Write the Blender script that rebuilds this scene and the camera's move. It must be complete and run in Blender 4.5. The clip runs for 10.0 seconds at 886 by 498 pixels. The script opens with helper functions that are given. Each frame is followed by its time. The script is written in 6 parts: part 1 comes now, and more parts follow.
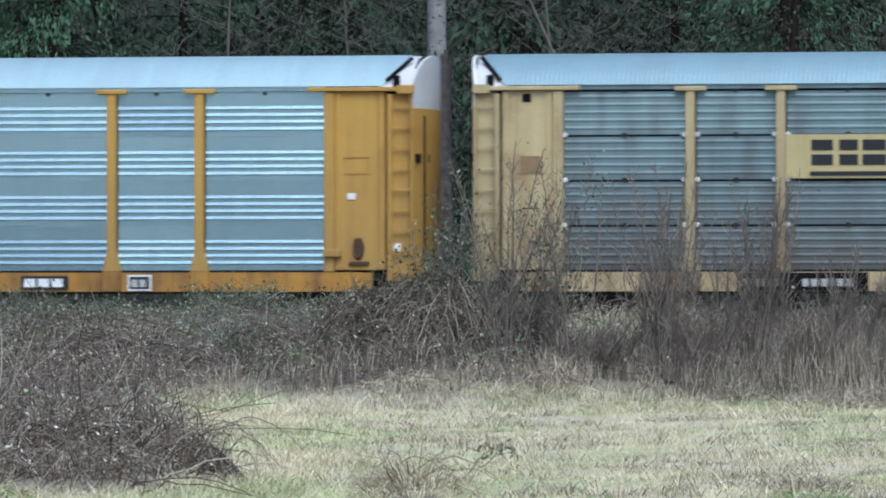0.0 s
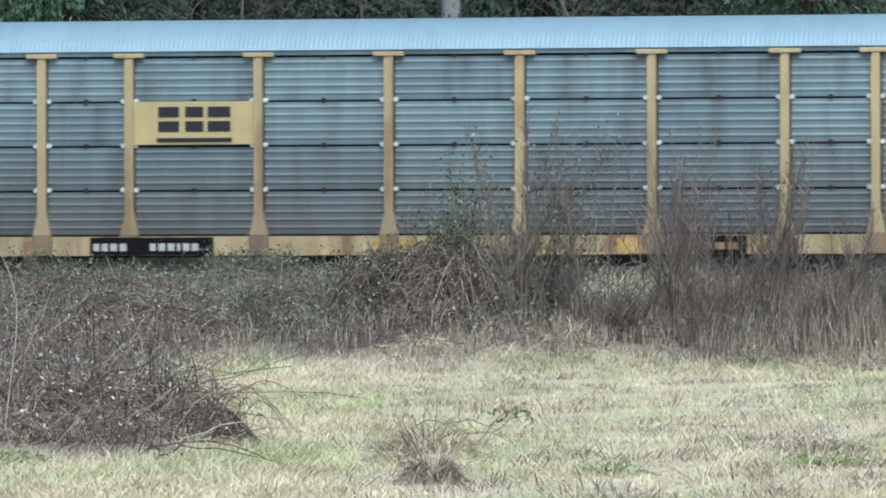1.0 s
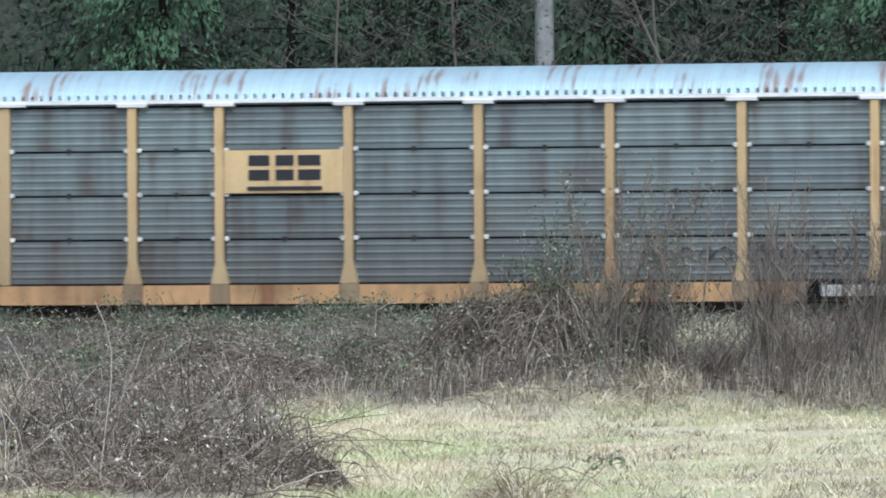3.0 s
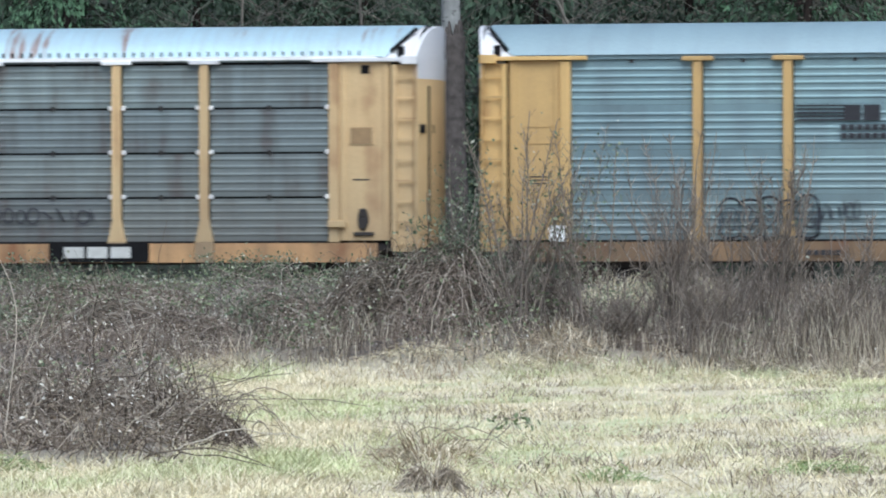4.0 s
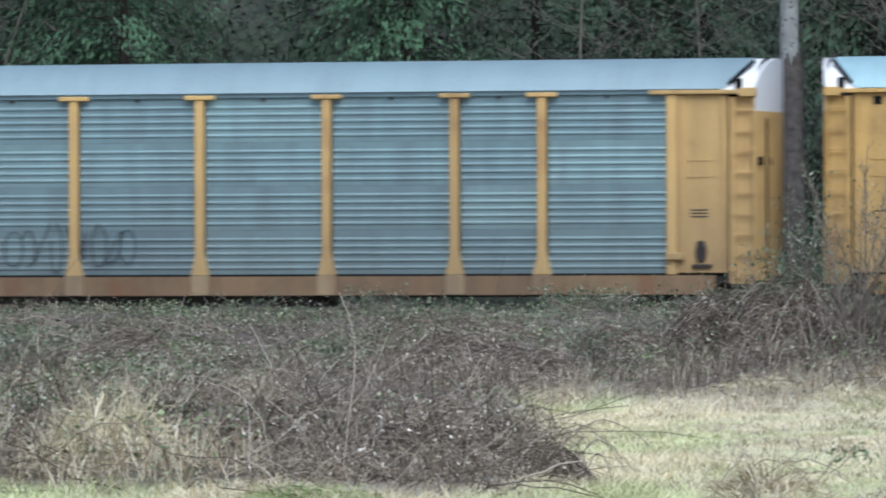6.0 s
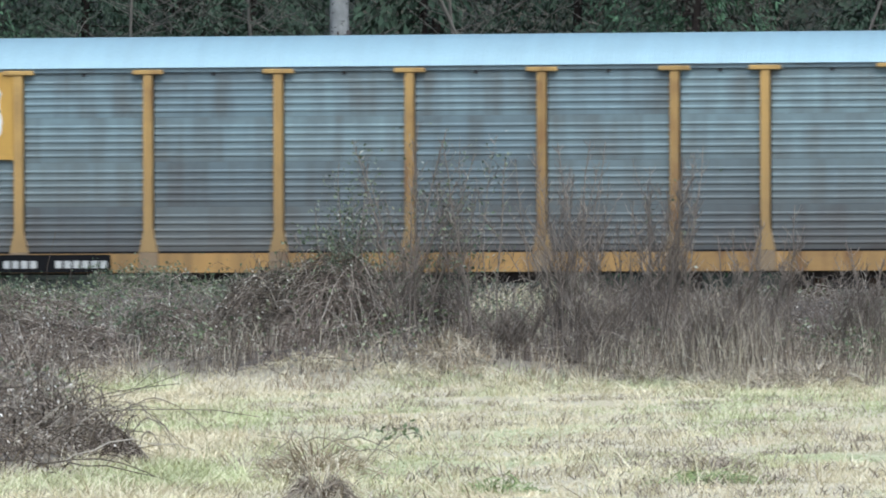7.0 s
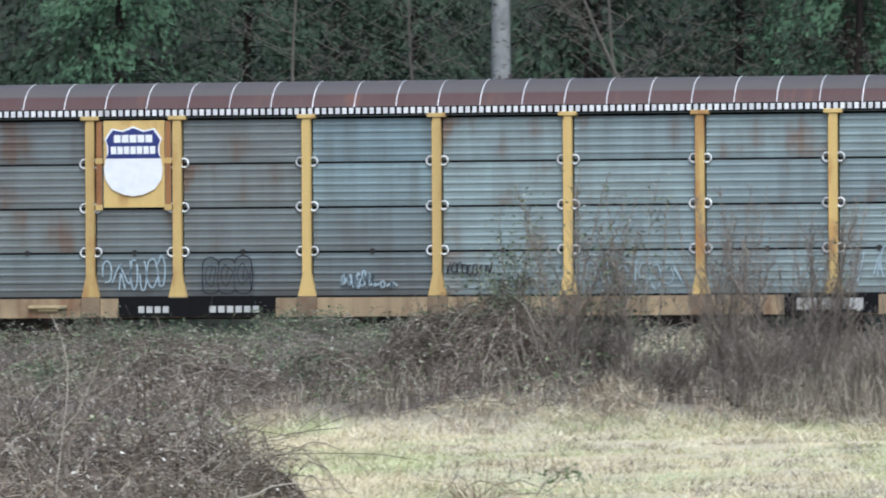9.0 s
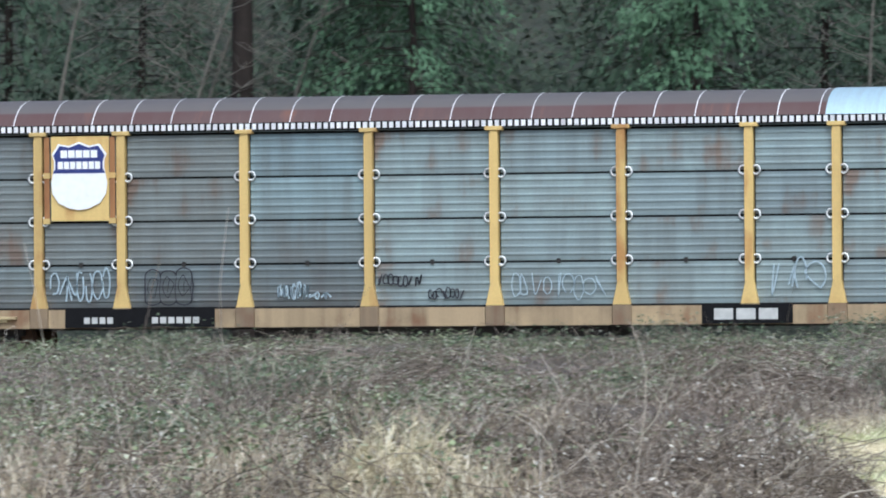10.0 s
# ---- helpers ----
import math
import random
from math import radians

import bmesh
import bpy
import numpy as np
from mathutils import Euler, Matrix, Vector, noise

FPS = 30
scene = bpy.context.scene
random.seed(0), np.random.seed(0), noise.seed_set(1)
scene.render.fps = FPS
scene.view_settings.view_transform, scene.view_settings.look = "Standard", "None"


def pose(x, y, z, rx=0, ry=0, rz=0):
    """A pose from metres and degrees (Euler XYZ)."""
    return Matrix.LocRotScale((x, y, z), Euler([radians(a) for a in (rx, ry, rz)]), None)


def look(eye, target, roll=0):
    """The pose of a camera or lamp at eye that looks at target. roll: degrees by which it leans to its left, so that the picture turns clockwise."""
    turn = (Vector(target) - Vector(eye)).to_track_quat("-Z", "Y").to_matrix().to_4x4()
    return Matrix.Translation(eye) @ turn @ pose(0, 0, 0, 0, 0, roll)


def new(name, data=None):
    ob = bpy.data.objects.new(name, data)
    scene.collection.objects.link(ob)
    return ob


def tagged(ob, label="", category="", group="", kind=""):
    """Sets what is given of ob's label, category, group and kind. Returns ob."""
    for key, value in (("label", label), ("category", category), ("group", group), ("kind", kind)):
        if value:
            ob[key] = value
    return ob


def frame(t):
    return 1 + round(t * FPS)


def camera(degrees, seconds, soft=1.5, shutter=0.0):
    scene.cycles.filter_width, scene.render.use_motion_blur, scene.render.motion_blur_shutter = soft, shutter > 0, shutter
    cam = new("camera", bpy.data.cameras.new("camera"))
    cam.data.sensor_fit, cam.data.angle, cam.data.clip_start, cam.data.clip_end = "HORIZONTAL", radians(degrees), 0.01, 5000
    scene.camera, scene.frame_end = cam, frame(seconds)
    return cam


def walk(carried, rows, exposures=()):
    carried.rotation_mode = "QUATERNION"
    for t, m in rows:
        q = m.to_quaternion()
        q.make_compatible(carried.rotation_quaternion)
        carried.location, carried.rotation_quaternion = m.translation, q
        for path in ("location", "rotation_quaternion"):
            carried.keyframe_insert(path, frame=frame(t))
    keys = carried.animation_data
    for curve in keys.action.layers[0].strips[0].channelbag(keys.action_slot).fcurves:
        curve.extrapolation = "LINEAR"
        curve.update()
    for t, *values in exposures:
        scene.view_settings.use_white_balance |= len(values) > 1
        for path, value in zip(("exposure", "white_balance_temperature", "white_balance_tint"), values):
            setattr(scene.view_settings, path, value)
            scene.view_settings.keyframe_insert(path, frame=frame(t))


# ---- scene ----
# ------------------------------------------------------------ camera
cam = camera(7.024, 10.0, soft=1.9, shutter=0.15)
EYE = (0.0, 0.0, 1.7)
PAN = [  # seconds, pan to the right, tilt up, lean: degrees
    (0.0, -11.003, 0.360, -0.049), (0.5, -10.892, 0.232, 0.10), (1.0, -11.119, 0.069, -0.166),
    (1.5, -11.393, -0.061, -0.329), (1.7, -11.50, -0.02, -0.33), (2.0, -11.655, 0.309, -0.323), (2.2, -11.734, 0.494, -0.42),
    (2.6, -11.84, 0.56, -0.38), (3.3, -11.780, 0.340, -0.241), (3.5, -11.655, 0.296, -0.143), (4.0, -11.117, 0.125, -0.156),
    (4.5, -10.743, -0.015, -0.057), (4.8, -11.555, 0.026, -0.213), (4.9, -12.297, 0.076, -0.293),
    (5.0, -13.162, 0.141, -0.314), (5.1, -13.762, 0.212, -0.392), (5.2, -14.174, 0.217, -0.438),
    (5.5, -14.75, 0.27, -0.40), (5.9, -14.15, 0.37, -0.20), (6.3, -12.346, 0.377, -0.034),
    (6.5, -11.266, 0.336, 0.009), (7.0, -10.234, 0.204, -0.177), (7.5, -9.750, 0.006, -0.248),
    (7.6, -9.961, 0.029, -0.25), (8.0, -10.737, 0.321, -0.305), (8.5, -10.869, 0.484, -0.095),
    (8.9, -11.236, 0.560, -0.24), (9.0, -11.519, 0.555, -0.294), (9.1, -11.942, 0.592, -0.30),
    (9.2, -12.471, 0.620, -0.33), (9.3, -13.188, 0.635, -0.35), (9.5, -14.217, 0.680, -0.366),
    (9.6, -14.556, 0.690, -0.35), (9.8, -15.151, 0.686, -0.295), (9.9, -15.598, 0.656, -0.35), (10.0, -16.103, 0.634, -0.382)]
walk(cam, [(t, pose(*EYE, 90 + tilt, 0, -pan) @ pose(0, 0, 0, 0, 0, lean)) for t, pan, tilt, lean in PAN], [
    (0.0, -0.24, 5240, 4.5), (1.0, -0.02, 5440, 4.5), (2.2, -0.06, 5440, 4.5), (3.5, 0.14, 5490, 4.5), (4.5, 0.10, 5440, 4.5),
    (5.2, -0.06, 5340, 4.5), (6.5, 0.09, 5490, 4.5), (8.0, -0.04, 5490, 5.0), (9.0, 0.08, 5540, 6.5), (10.0, 0.26, 5500, 6.0)])

# ------------------------------------------------------------ light
SUN_EL, SUN_AZ = 54.0, 156.0   # degrees; the sun stands behind the camera, veiled by thin cloud
world = bpy.data.worlds.new("sky")
scene.world = world
world.use_nodes = True
wn = world.node_tree
sky = wn.nodes.new("ShaderNodeTexSky")
sky.sky_type, sky.sun_disc = "NISHITA", False
sky.sun_elevation, sky.sun_rotation = radians(SUN_EL), radians(SUN_AZ)
sky.dust_density, sky.air_density, sky.ozone_density = 4.0, 0.8, 0.4
wn.links.new(sky.outputs[0], wn.nodes["Background"].inputs[0])
wn.nodes["Background"].inputs[1].default_value = 0.13
sun = new("sun", bpy.data.lights.new("sun", "SUN"))
sun.data.energy, sun.data.angle, sun.data.color = 2.15, radians(40), (1.0, 0.98, 0.95)
sa = radians(SUN_AZ)
sd = Vector((math.sin(sa) * math.cos(radians(SUN_EL)), math.cos(sa) * math.cos(radians(SUN_EL)), math.sin(radians(SUN_EL))))
sun.matrix_world = look(sd * 50, (0, 0, 0))


# ------------------------------------------------------------ materials
def material(name, rough=0.7, metal=0.0):
    m = bpy.data.materials.new(name)
    m.use_nodes = True
    b = m.node_tree.nodes["Principled BSDF"]
    b.inputs["Roughness"].default_value, b.inputs["Metallic"].default_value = rough, metal
    return m, m.node_tree, b


def node(nt, kind, **values):
    n = nt.nodes.new(kind)
    for key, value in values.items():
        n.inputs[key].default_value = value
    return n


def ramp(nt, fac, stops):
    r = nt.nodes.new("ShaderNodeValToRGB")
    while len(r.color_ramp.elements) < len(stops):
        r.color_ramp.elements.new(0.5)
    for e, (p, c) in zip(r.color_ramp.elements, stops):
        e.position, e.color = p, (*c, 1) if len(c) == 3 else c
    nt.links.new(fac, r.inputs[0])
    return r.outputs[0]


def mix(nt, fac, a, b, blend="MIX"):
    m = nt.nodes.new("ShaderNodeMix")
    m.data_type, m.blend_type = "RGBA", blend
    for sock, value in ((m.inputs[0], fac), (m.inputs[6], a), (m.inputs[7], b)):
        if isinstance(value, (int, float)):
            sock.default_value = value
        elif isinstance(value, tuple):
            sock.default_value = (*value, 1)
        else:
            nt.links.new(value, sock)
    return m.outputs[2]


def noise_at(nt, coords, scale, detail=4.0, stretch=(1, 1, 1)):
    mp = nt.nodes.new("ShaderNodeMapping")
    mp.inputs["Scale"].default_value = stretch
    nt.links.new(coords, mp.inputs[0])
    n = node(nt, "ShaderNodeTexNoise", Scale=scale, Detail=detail)
    nt.links.new(mp.outputs[0], n.inputs["Vector"])
    return n.outputs["Fac"]


def own_coords(nt, shift=True):
    """Coordinates that travel with the object, shifted from piece to piece."""
    tc = nt.nodes.new("ShaderNodeTexCoord")
    if not shift:
        return tc.outputs["Object"]
    oi = nt.nodes.new("ShaderNodeObjectInfo")
    add = nt.nodes.new("ShaderNodeVectorMath")
    add.operation = "MULTIPLY_ADD"
    nt.links.new(oi.outputs["Random"], add.inputs[0])
    add.inputs[1].default_value = (37.0, 19.0, 11.0)
    nt.links.new(tc.outputs["Object"], add.inputs[2])
    return add.outputs[0]


def bump(nt, b, height, strength=0.3, distance=0.01):
    n = node(nt, "ShaderNodeBump", Strength=strength, Distance=distance)
    nt.links.new(height, n.inputs["Height"])
    nt.links.new(n.outputs[0], b.inputs["Normal"])


def painted(name, colour, dirt=(0.10, 0.075, 0.05), amount=0.5, rust=0.3, rough=0.55, metal=0.0, rust_colour=(0.22, 0.08, 0.03), streak=2.6, rust_at=(0.30, 0.42), splash_shade=0.0):
    """Weathered sheet metal: streaks that run down, blotches of dirt and rust, a little unevenness."""
    m, nt, b = material(name, rough, metal)
    c = own_coords(nt)
    streaks = noise_at(nt, c, streak, 3, (1, 0.02, 0.07))
    blot = noise_at(nt, c, 1.1, 5, (1, 0.2, 1))
    fine = noise_at(nt, c, 22, 3)
    d1 = ramp(nt, streaks, [(0.42, (0, 0, 0)), (0.85, (amount,) * 3)])
    d2 = ramp(nt, blot, [(0.45, (0, 0, 0)), (0.8, (amount * 0.9,) * 3)])
    col = mix(nt, d1, colour, dirt)
    col = mix(nt, d2, col, dirt)
    rusty = nt.nodes.new("ShaderNodeMath")
    rusty.operation = "MULTIPLY"
    nt.links.new(streaks, rusty.inputs[0])
    nt.links.new(blot, rusty.inputs[1])
    r = ramp(nt, rusty.outputs[0], [(rust_at[0], (0, 0, 0)), (rust_at[1], (rust,) * 3)])
    col = mix(nt, r, col, rust_colour)
    # dust and wheel spray dried on the lower sheets, ragged and streaked at its upper edge; also paints in their dark
    # mirroring of the brambles
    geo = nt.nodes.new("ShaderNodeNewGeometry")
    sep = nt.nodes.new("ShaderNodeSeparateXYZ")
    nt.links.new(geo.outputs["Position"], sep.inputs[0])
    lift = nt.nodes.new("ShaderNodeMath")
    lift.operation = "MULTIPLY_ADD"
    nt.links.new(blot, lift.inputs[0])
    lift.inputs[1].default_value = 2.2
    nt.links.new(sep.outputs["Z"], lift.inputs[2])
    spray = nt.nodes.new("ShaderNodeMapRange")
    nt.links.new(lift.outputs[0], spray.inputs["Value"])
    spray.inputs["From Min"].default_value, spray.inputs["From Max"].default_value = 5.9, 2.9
    spray.inputs["To Min"].default_value, spray.inputs["To Max"].default_value = 0.0, splash_shade
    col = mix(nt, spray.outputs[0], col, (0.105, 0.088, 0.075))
    tone = ramp(nt, fine, [(0.3, (0.94,) * 3), (0.7, (1.03,) * 3)])
    col = mix(nt, 1.0, col, tone, "MULTIPLY")
    oi = nt.nodes.new("ShaderNodeObjectInfo")
    piece = ramp(nt, oi.outputs["Random"], [(0.0, (0.84, 0.84, 0.86)), (1.0, (1.1, 1.1, 1.08))])
    col = mix(nt, 1.0, col, piece, "MULTIPLY")
    nt.links.new(col, b.inputs["Base Color"])
    bump(nt, b, blot, 0.25, 0.02)
    return m


def plain(name, colour, rough=0.6, metal=0.0, low=0.82):
    m, nt, b = material(name, rough, metal)
    if rough >= 0.9:
        b.inputs["Specular IOR Level"].default_value = 0.1
    n = noise_at(nt, own_coords(nt, False), 6, 4)
    tone = ramp(nt, n, [(0.3, (low,) * 3), (0.7, (1.05,) * 3)])
    nt.links.new(mix(nt, 1.0, colour, tone, "MULTIPLY"), b.inputs["Base Color"])
    return m


def plant(name, stops, rough=0.75, patch=None, patch_scale=0.25, clump=0.0, clump_scale=3.0, long=1.0):
    """Colour from piece to piece; patch: a second set of stops where a slow noise over the ground is high."""
    m, nt, b = material(name, rough)
    g = nt.nodes.new("ShaderNodeNewGeometry")
    col = ramp(nt, g.outputs["Random Per Island"], stops)
    tc = nt.nodes.new("ShaderNodeTexCoord")
    if patch:
        other = ramp(nt, g.outputs["Random Per Island"], patch)
        n = noise_at(nt, tc.outputs["Object"], patch_scale, 3, (1, 0.45 if long == 1 else 0.15, 1))
        f = ramp(nt, n, [(0.50, (0, 0, 0)), (0.62, (1, 1, 1))])
        col = mix(nt, f, col, other)
    if clump:
        n = noise_at(nt, tc.outputs["Object"], clump_scale, 4, (1, 1 / long, 1 / long))
        tone = ramp(nt, n, [(0.34, (1 - clump, 1 - clump, 1 - clump * 1.1)), (0.66, (1 + clump * 0.5,) * 3)])
        col = mix(nt, 1.0, col, tone, "MULTIPLY")
    nt.links.new(col, b.inputs["Base Color"])
    b.inputs["Specular IOR Level"].default_value = 0.25
    return m


GALV = {
    "bright": painted("clean_galvanised_steel", (0.55, 0.76, 0.84), (0.38, 0.50, 0.55), 0.25, 0.0, 0.24, 0.8, splash_shade=0.1),
    "dull": painted("dull_galvanised_steel", (0.26, 0.355, 0.37), (0.115, 0.115, 0.11), 0.5, 0.2, 0.5, 0.35, (0.12, 0.07, 0.05), splash_shade=0.88),
    "dark": painted("grimy_galvanised_steel", (0.22, 0.265, 0.263), (0.11, 0.11, 0.105), 0.75, 0.35, 0.55, 0.3, (0.10, 0.05, 0.035), splash_shade=0.65),
    "blue": painted("blue_grey_steel", (0.24, 0.345, 0.365), (0.15, 0.18, 0.19), 0.5, 0.0, 0.5, 0.3, splash_shade=0.45),
    "mid": painted("streaked_galvanised_steel", (0.235, 0.315, 0.33), (0.13, 0.135, 0.125), 0.75, 0.1, 0.6, 0.2, (0.14, 0.08, 0.05), splash_shade=0.95),
    "teal": painted("rain_streaked_steel", (0.275, 0.345, 0.345), (0.125, 0.12, 0.105), 0.6, 0.5, 0.55, 0.2, (0.20, 0.085, 0.035), 2.0, splash_shade=0.2),
    "sooty": painted("sooty_streaked_steel", (0.205, 0.232, 0.222), (0.115, 0.105, 0.09), 0.6, 0.5, 0.6, 0.2, (0.16, 0.075, 0.035), 2.0, splash_shade=0.15),
}
PAINT = {
    "amber": painted("amber_paint", (0.60, 0.36, 0.075), (0.30, 0.15, 0.05), 0.35, 0.2, splash_shade=0.3),
    "cream": painted("faded_cream_yellow_paint", (0.67, 0.545, 0.29), (0.33, 0.22, 0.10), 0.45, 0.3, splash_shade=0.4),
    "orange": painted("faded_orange_paint", (0.68, 0.50, 0.26), (0.36, 0.21, 0.10), 0.45, 0.35, splash_shade=0.4),
    "tan": painted("tan_yellow_paint", (0.66, 0.44, 0.17), (0.30, 0.19, 0.09), 0.4, 0.3, splash_shade=0.45),
    "ochre": painted("sooty_ochre_paint", (0.58, 0.37, 0.12), (0.21, 0.13, 0.06), 0.65, 0.4, splash_shade=0.5),
    "yellow": painted("rusting_yellow_paint", (0.68, 0.49, 0.18), (0.36, 0.19, 0.07), 0.35, 0.6, rust_colour=(0.36, 0.13, 0.03), rust_at=(0.28, 0.40)),
}
SILL = {k: painted(k + "_sill_paint", c, (0.10, 0.075, 0.05), 0.75, 0.6, 0.7) for k, c in (
    ("amber", (0.55, 0.28, 0.04)), ("cream", (0.56, 0.44, 0.24)), ("orange", (0.50, 0.30, 0.14)),
    ("tan", (0.22, 0.14, 0.075)), ("ochre", (0.47, 0.28, 0.09)), ("yellow", (0.47, 0.35, 0.20)))}
ROOF = {
    "white": painted("white_roof_sheet", (0.43, 0.58, 0.645), (0.33, 0.42, 0.47), 0.4, 0.0, 0.45, 0.15),
    "pale": painted("pale_blue_roof_sheet", (0.33, 0.475, 0.535), (0.27, 0.36, 0.40), 0.4, 0.0, 0.45, 0.15),
    "grey": painted("blue_grey_roof_sheet", (0.29, 0.385, 0.42), (0.22, 0.28, 0.31), 0.4, 0.0, 0.45, 0.15),
    "rusty": painted("rust_stained_roof_sheet", (0.48, 0.64, 0.70), (0.33, 0.31, 0.30), 0.4, 0.75, 0.45, 0.25, (0.27, 0.14, 0.10), 7.0, (0.31, 0.37)),
    "maroon": painted("dark_maroon_roof_sheet", (0.085, 0.042, 0.038), (0.11, 0.08, 0.075), 0.5, 0.5, 0.6, 0.0, (0.25, 0.09, 0.04)),
}
CAKED = painted("dirt_caked_paint", (0.30, 0.22, 0.13), (0.14, 0.10, 0.07), 0.7, 0.4, 0.8)
RUST_PAINT = painted("rusted_through_paint", (0.42, 0.20, 0.07), (0.20, 0.09, 0.04), 0.5, 0.6)


def two_toned(m, z, colour):
    """Roof sheets of two tones: the crest strip is greyer above height z."""
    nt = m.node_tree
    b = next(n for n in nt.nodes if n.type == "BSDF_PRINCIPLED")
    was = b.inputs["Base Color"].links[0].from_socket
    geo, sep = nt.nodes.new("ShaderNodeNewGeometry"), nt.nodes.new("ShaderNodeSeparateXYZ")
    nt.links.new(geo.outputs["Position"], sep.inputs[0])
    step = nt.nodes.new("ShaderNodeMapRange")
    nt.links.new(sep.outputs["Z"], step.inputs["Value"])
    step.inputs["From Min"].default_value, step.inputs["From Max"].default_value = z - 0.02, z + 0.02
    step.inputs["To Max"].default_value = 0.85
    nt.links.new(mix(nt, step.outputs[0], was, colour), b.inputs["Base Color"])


two_toned(ROOF["maroon"], 1.10 + 5.40, (0.12, 0.113, 0.108))
WHITE = painted("white_paint", (0.86, 0.86, 0.85), (0.50, 0.48, 0.45), 0.25, 0.12, 0.5)
# near black: puts the dark of gaps into the colour; also black plates
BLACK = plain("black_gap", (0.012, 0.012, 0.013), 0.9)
DARK_STEEL = plain("dark_steel", (0.035, 0.03, 0.027), 0.7, 0.2)
RUSTY_STEEL = plain("rusty_steel", (0.09, 0.05, 0.03), 0.8)
BROWN_PLATE = plain("brown_board", (0.33, 0.22, 0.11), 0.8)
INK = plain("black_lettering", (0.025, 0.025, 0.03), 0.6)
CHALK = plain("white_lettering", (0.90, 0.91, 0.90), 0.5, 0.0, 0.97)
BLUE = plain("navy_blue_enamel", (0.03, 0.045, 0.20), 0.4)
RED = plain("red_enamel", (0.45, 0.05, 0.05), 0.4)
PALE_INK = plain("worn_white_lettering", (0.55, 0.55, 0.52), 0.7)
BOARD = painted("whitewashed_panel", (0.66, 0.66, 0.58), (0.40, 0.38, 0.30), 0.4, 0.1)
SPRAY_BLACK = plain("black_spray_paint", (0.03, 0.03, 0.04), 0.7)
SPRAY_OLIVE = plain("olive_spray_paint", (0.24, 0.25, 0.13), 0.7)
SPRAY_WHITE = plain("pale_spray_paint", (0.42, 0.52, 0.57), 0.7)


# ------------------------------------------------------------ mesh tools
def mesh_of(name, verts, faces, mats=()):
    me = bpy.data.meshes.new(name)
    me.from_pydata([tuple(v) for v in verts], [], faces)
    for m in mats:
        me.materials.append(m)
    me.update()
    return me


def box(bm, x0, x1, y0, y1, z0, z1, bevel=0.0):
    r = bmesh.ops.create_cube(bm, size=1.0, matrix=Matrix.Translation(((x0 + x1) / 2, (y0 + y1) / 2, (z0 + z1) / 2)) @ Matrix.Diagonal((x1 - x0, y1 - y0, z1 - z0, 1)))
    if bevel:
        edges = list({e for v in r["verts"] for e in v.link_edges})
        bmesh.ops.bevel(bm, geom=edges, offset=bevel, segments=1, affect="EDGES")


def finish(name, bm, mat):
    me = bpy.data.meshes.new(name)
    bm.to_mesh(me)
    bm.free()
    me.materials.append(mat)
    return me


def part(name, bm, mat, parent, label=""):
    """One mesh object under a thing or a part, from a bmesh or a mesh that is shared."""
    me = finish(name, bm, mat) if isinstance(bm, bmesh.types.BMesh) else bm
    ob = new(name, me)
    ob.parent = parent
    return tagged(ob, label)


def boxes(name, mat, parent, items, label="", bevel=0.0):
    bm = bmesh.new()
    for it in items:
        box(bm, *it, bevel=bevel)
    return part(name, bm, mat, parent, label)


def tubes(paths, radii, sides=3):
    """Vertices and faces of tubes along paths (n, k, 3) with radii (n, k)."""
    n, k, _ = paths.shape
    tang = np.gradient(paths, axis=1)
    tang /= np.linalg.norm(tang, axis=2, keepdims=True) + 1e-9
    ref = np.where(np.abs(tang[..., 2:3]) > 0.9, np.array([1.0, 0, 0]), np.array([0, 0, 1.0]))
    u = np.cross(tang, ref)
    u /= np.linalg.norm(u, axis=2, keepdims=True) + 1e-9
    w = np.cross(tang, u)
    a = np.arange(sides) * 2 * np.pi / sides
    ring = u[:, :, None] * np.cos(a)[None, None, :, None] + w[:, :, None] * np.sin(a)[None, None, :, None]
    v = (paths[:, :, None] + ring * radii[:, :, None, None]).reshape(-1, 3)
    i = np.arange(n)[:, None, None] * k * sides
    j = np.arange(k - 1)[None, :, None] * sides
    s = np.arange(sides)[None, None, :]
    s2 = (s + 1) % sides
    f = np.stack([i + j + s, i + j + s2, i + j + sides + s2, i + j + sides + s], -1).reshape(-1, 4)
    return v, f


def quads(centres, along, across):
    """Leaf-like diamonds: centre, half length vector, half width vector."""
    v = np.stack([centres - along, centres + across - along * 0.1, centres + along, centres - across - along * 0.1], 1).reshape(-1, 3)
    return v, np.arange(len(v)).reshape(-1, 4)


def blades(roots, tips, width):
    """Bent grass blades: root, tip, half width vector."""
    mid = roots * 0.45 + tips * 0.55
    mid[:, 2] += 0.12 * np.linalg.norm(tips - roots, axis=1)
    v = np.stack([roots - width, roots + width, mid + width * 0.8, mid - width * 0.8, tips], 1).reshape(-1, 3)
    b = np.arange(len(roots))[:, None] * 5
    f4 = b + np.array([[0, 1, 2, 3]])
    f3 = b + np.array([[3, 2, 4]])
    return v, f4, f3


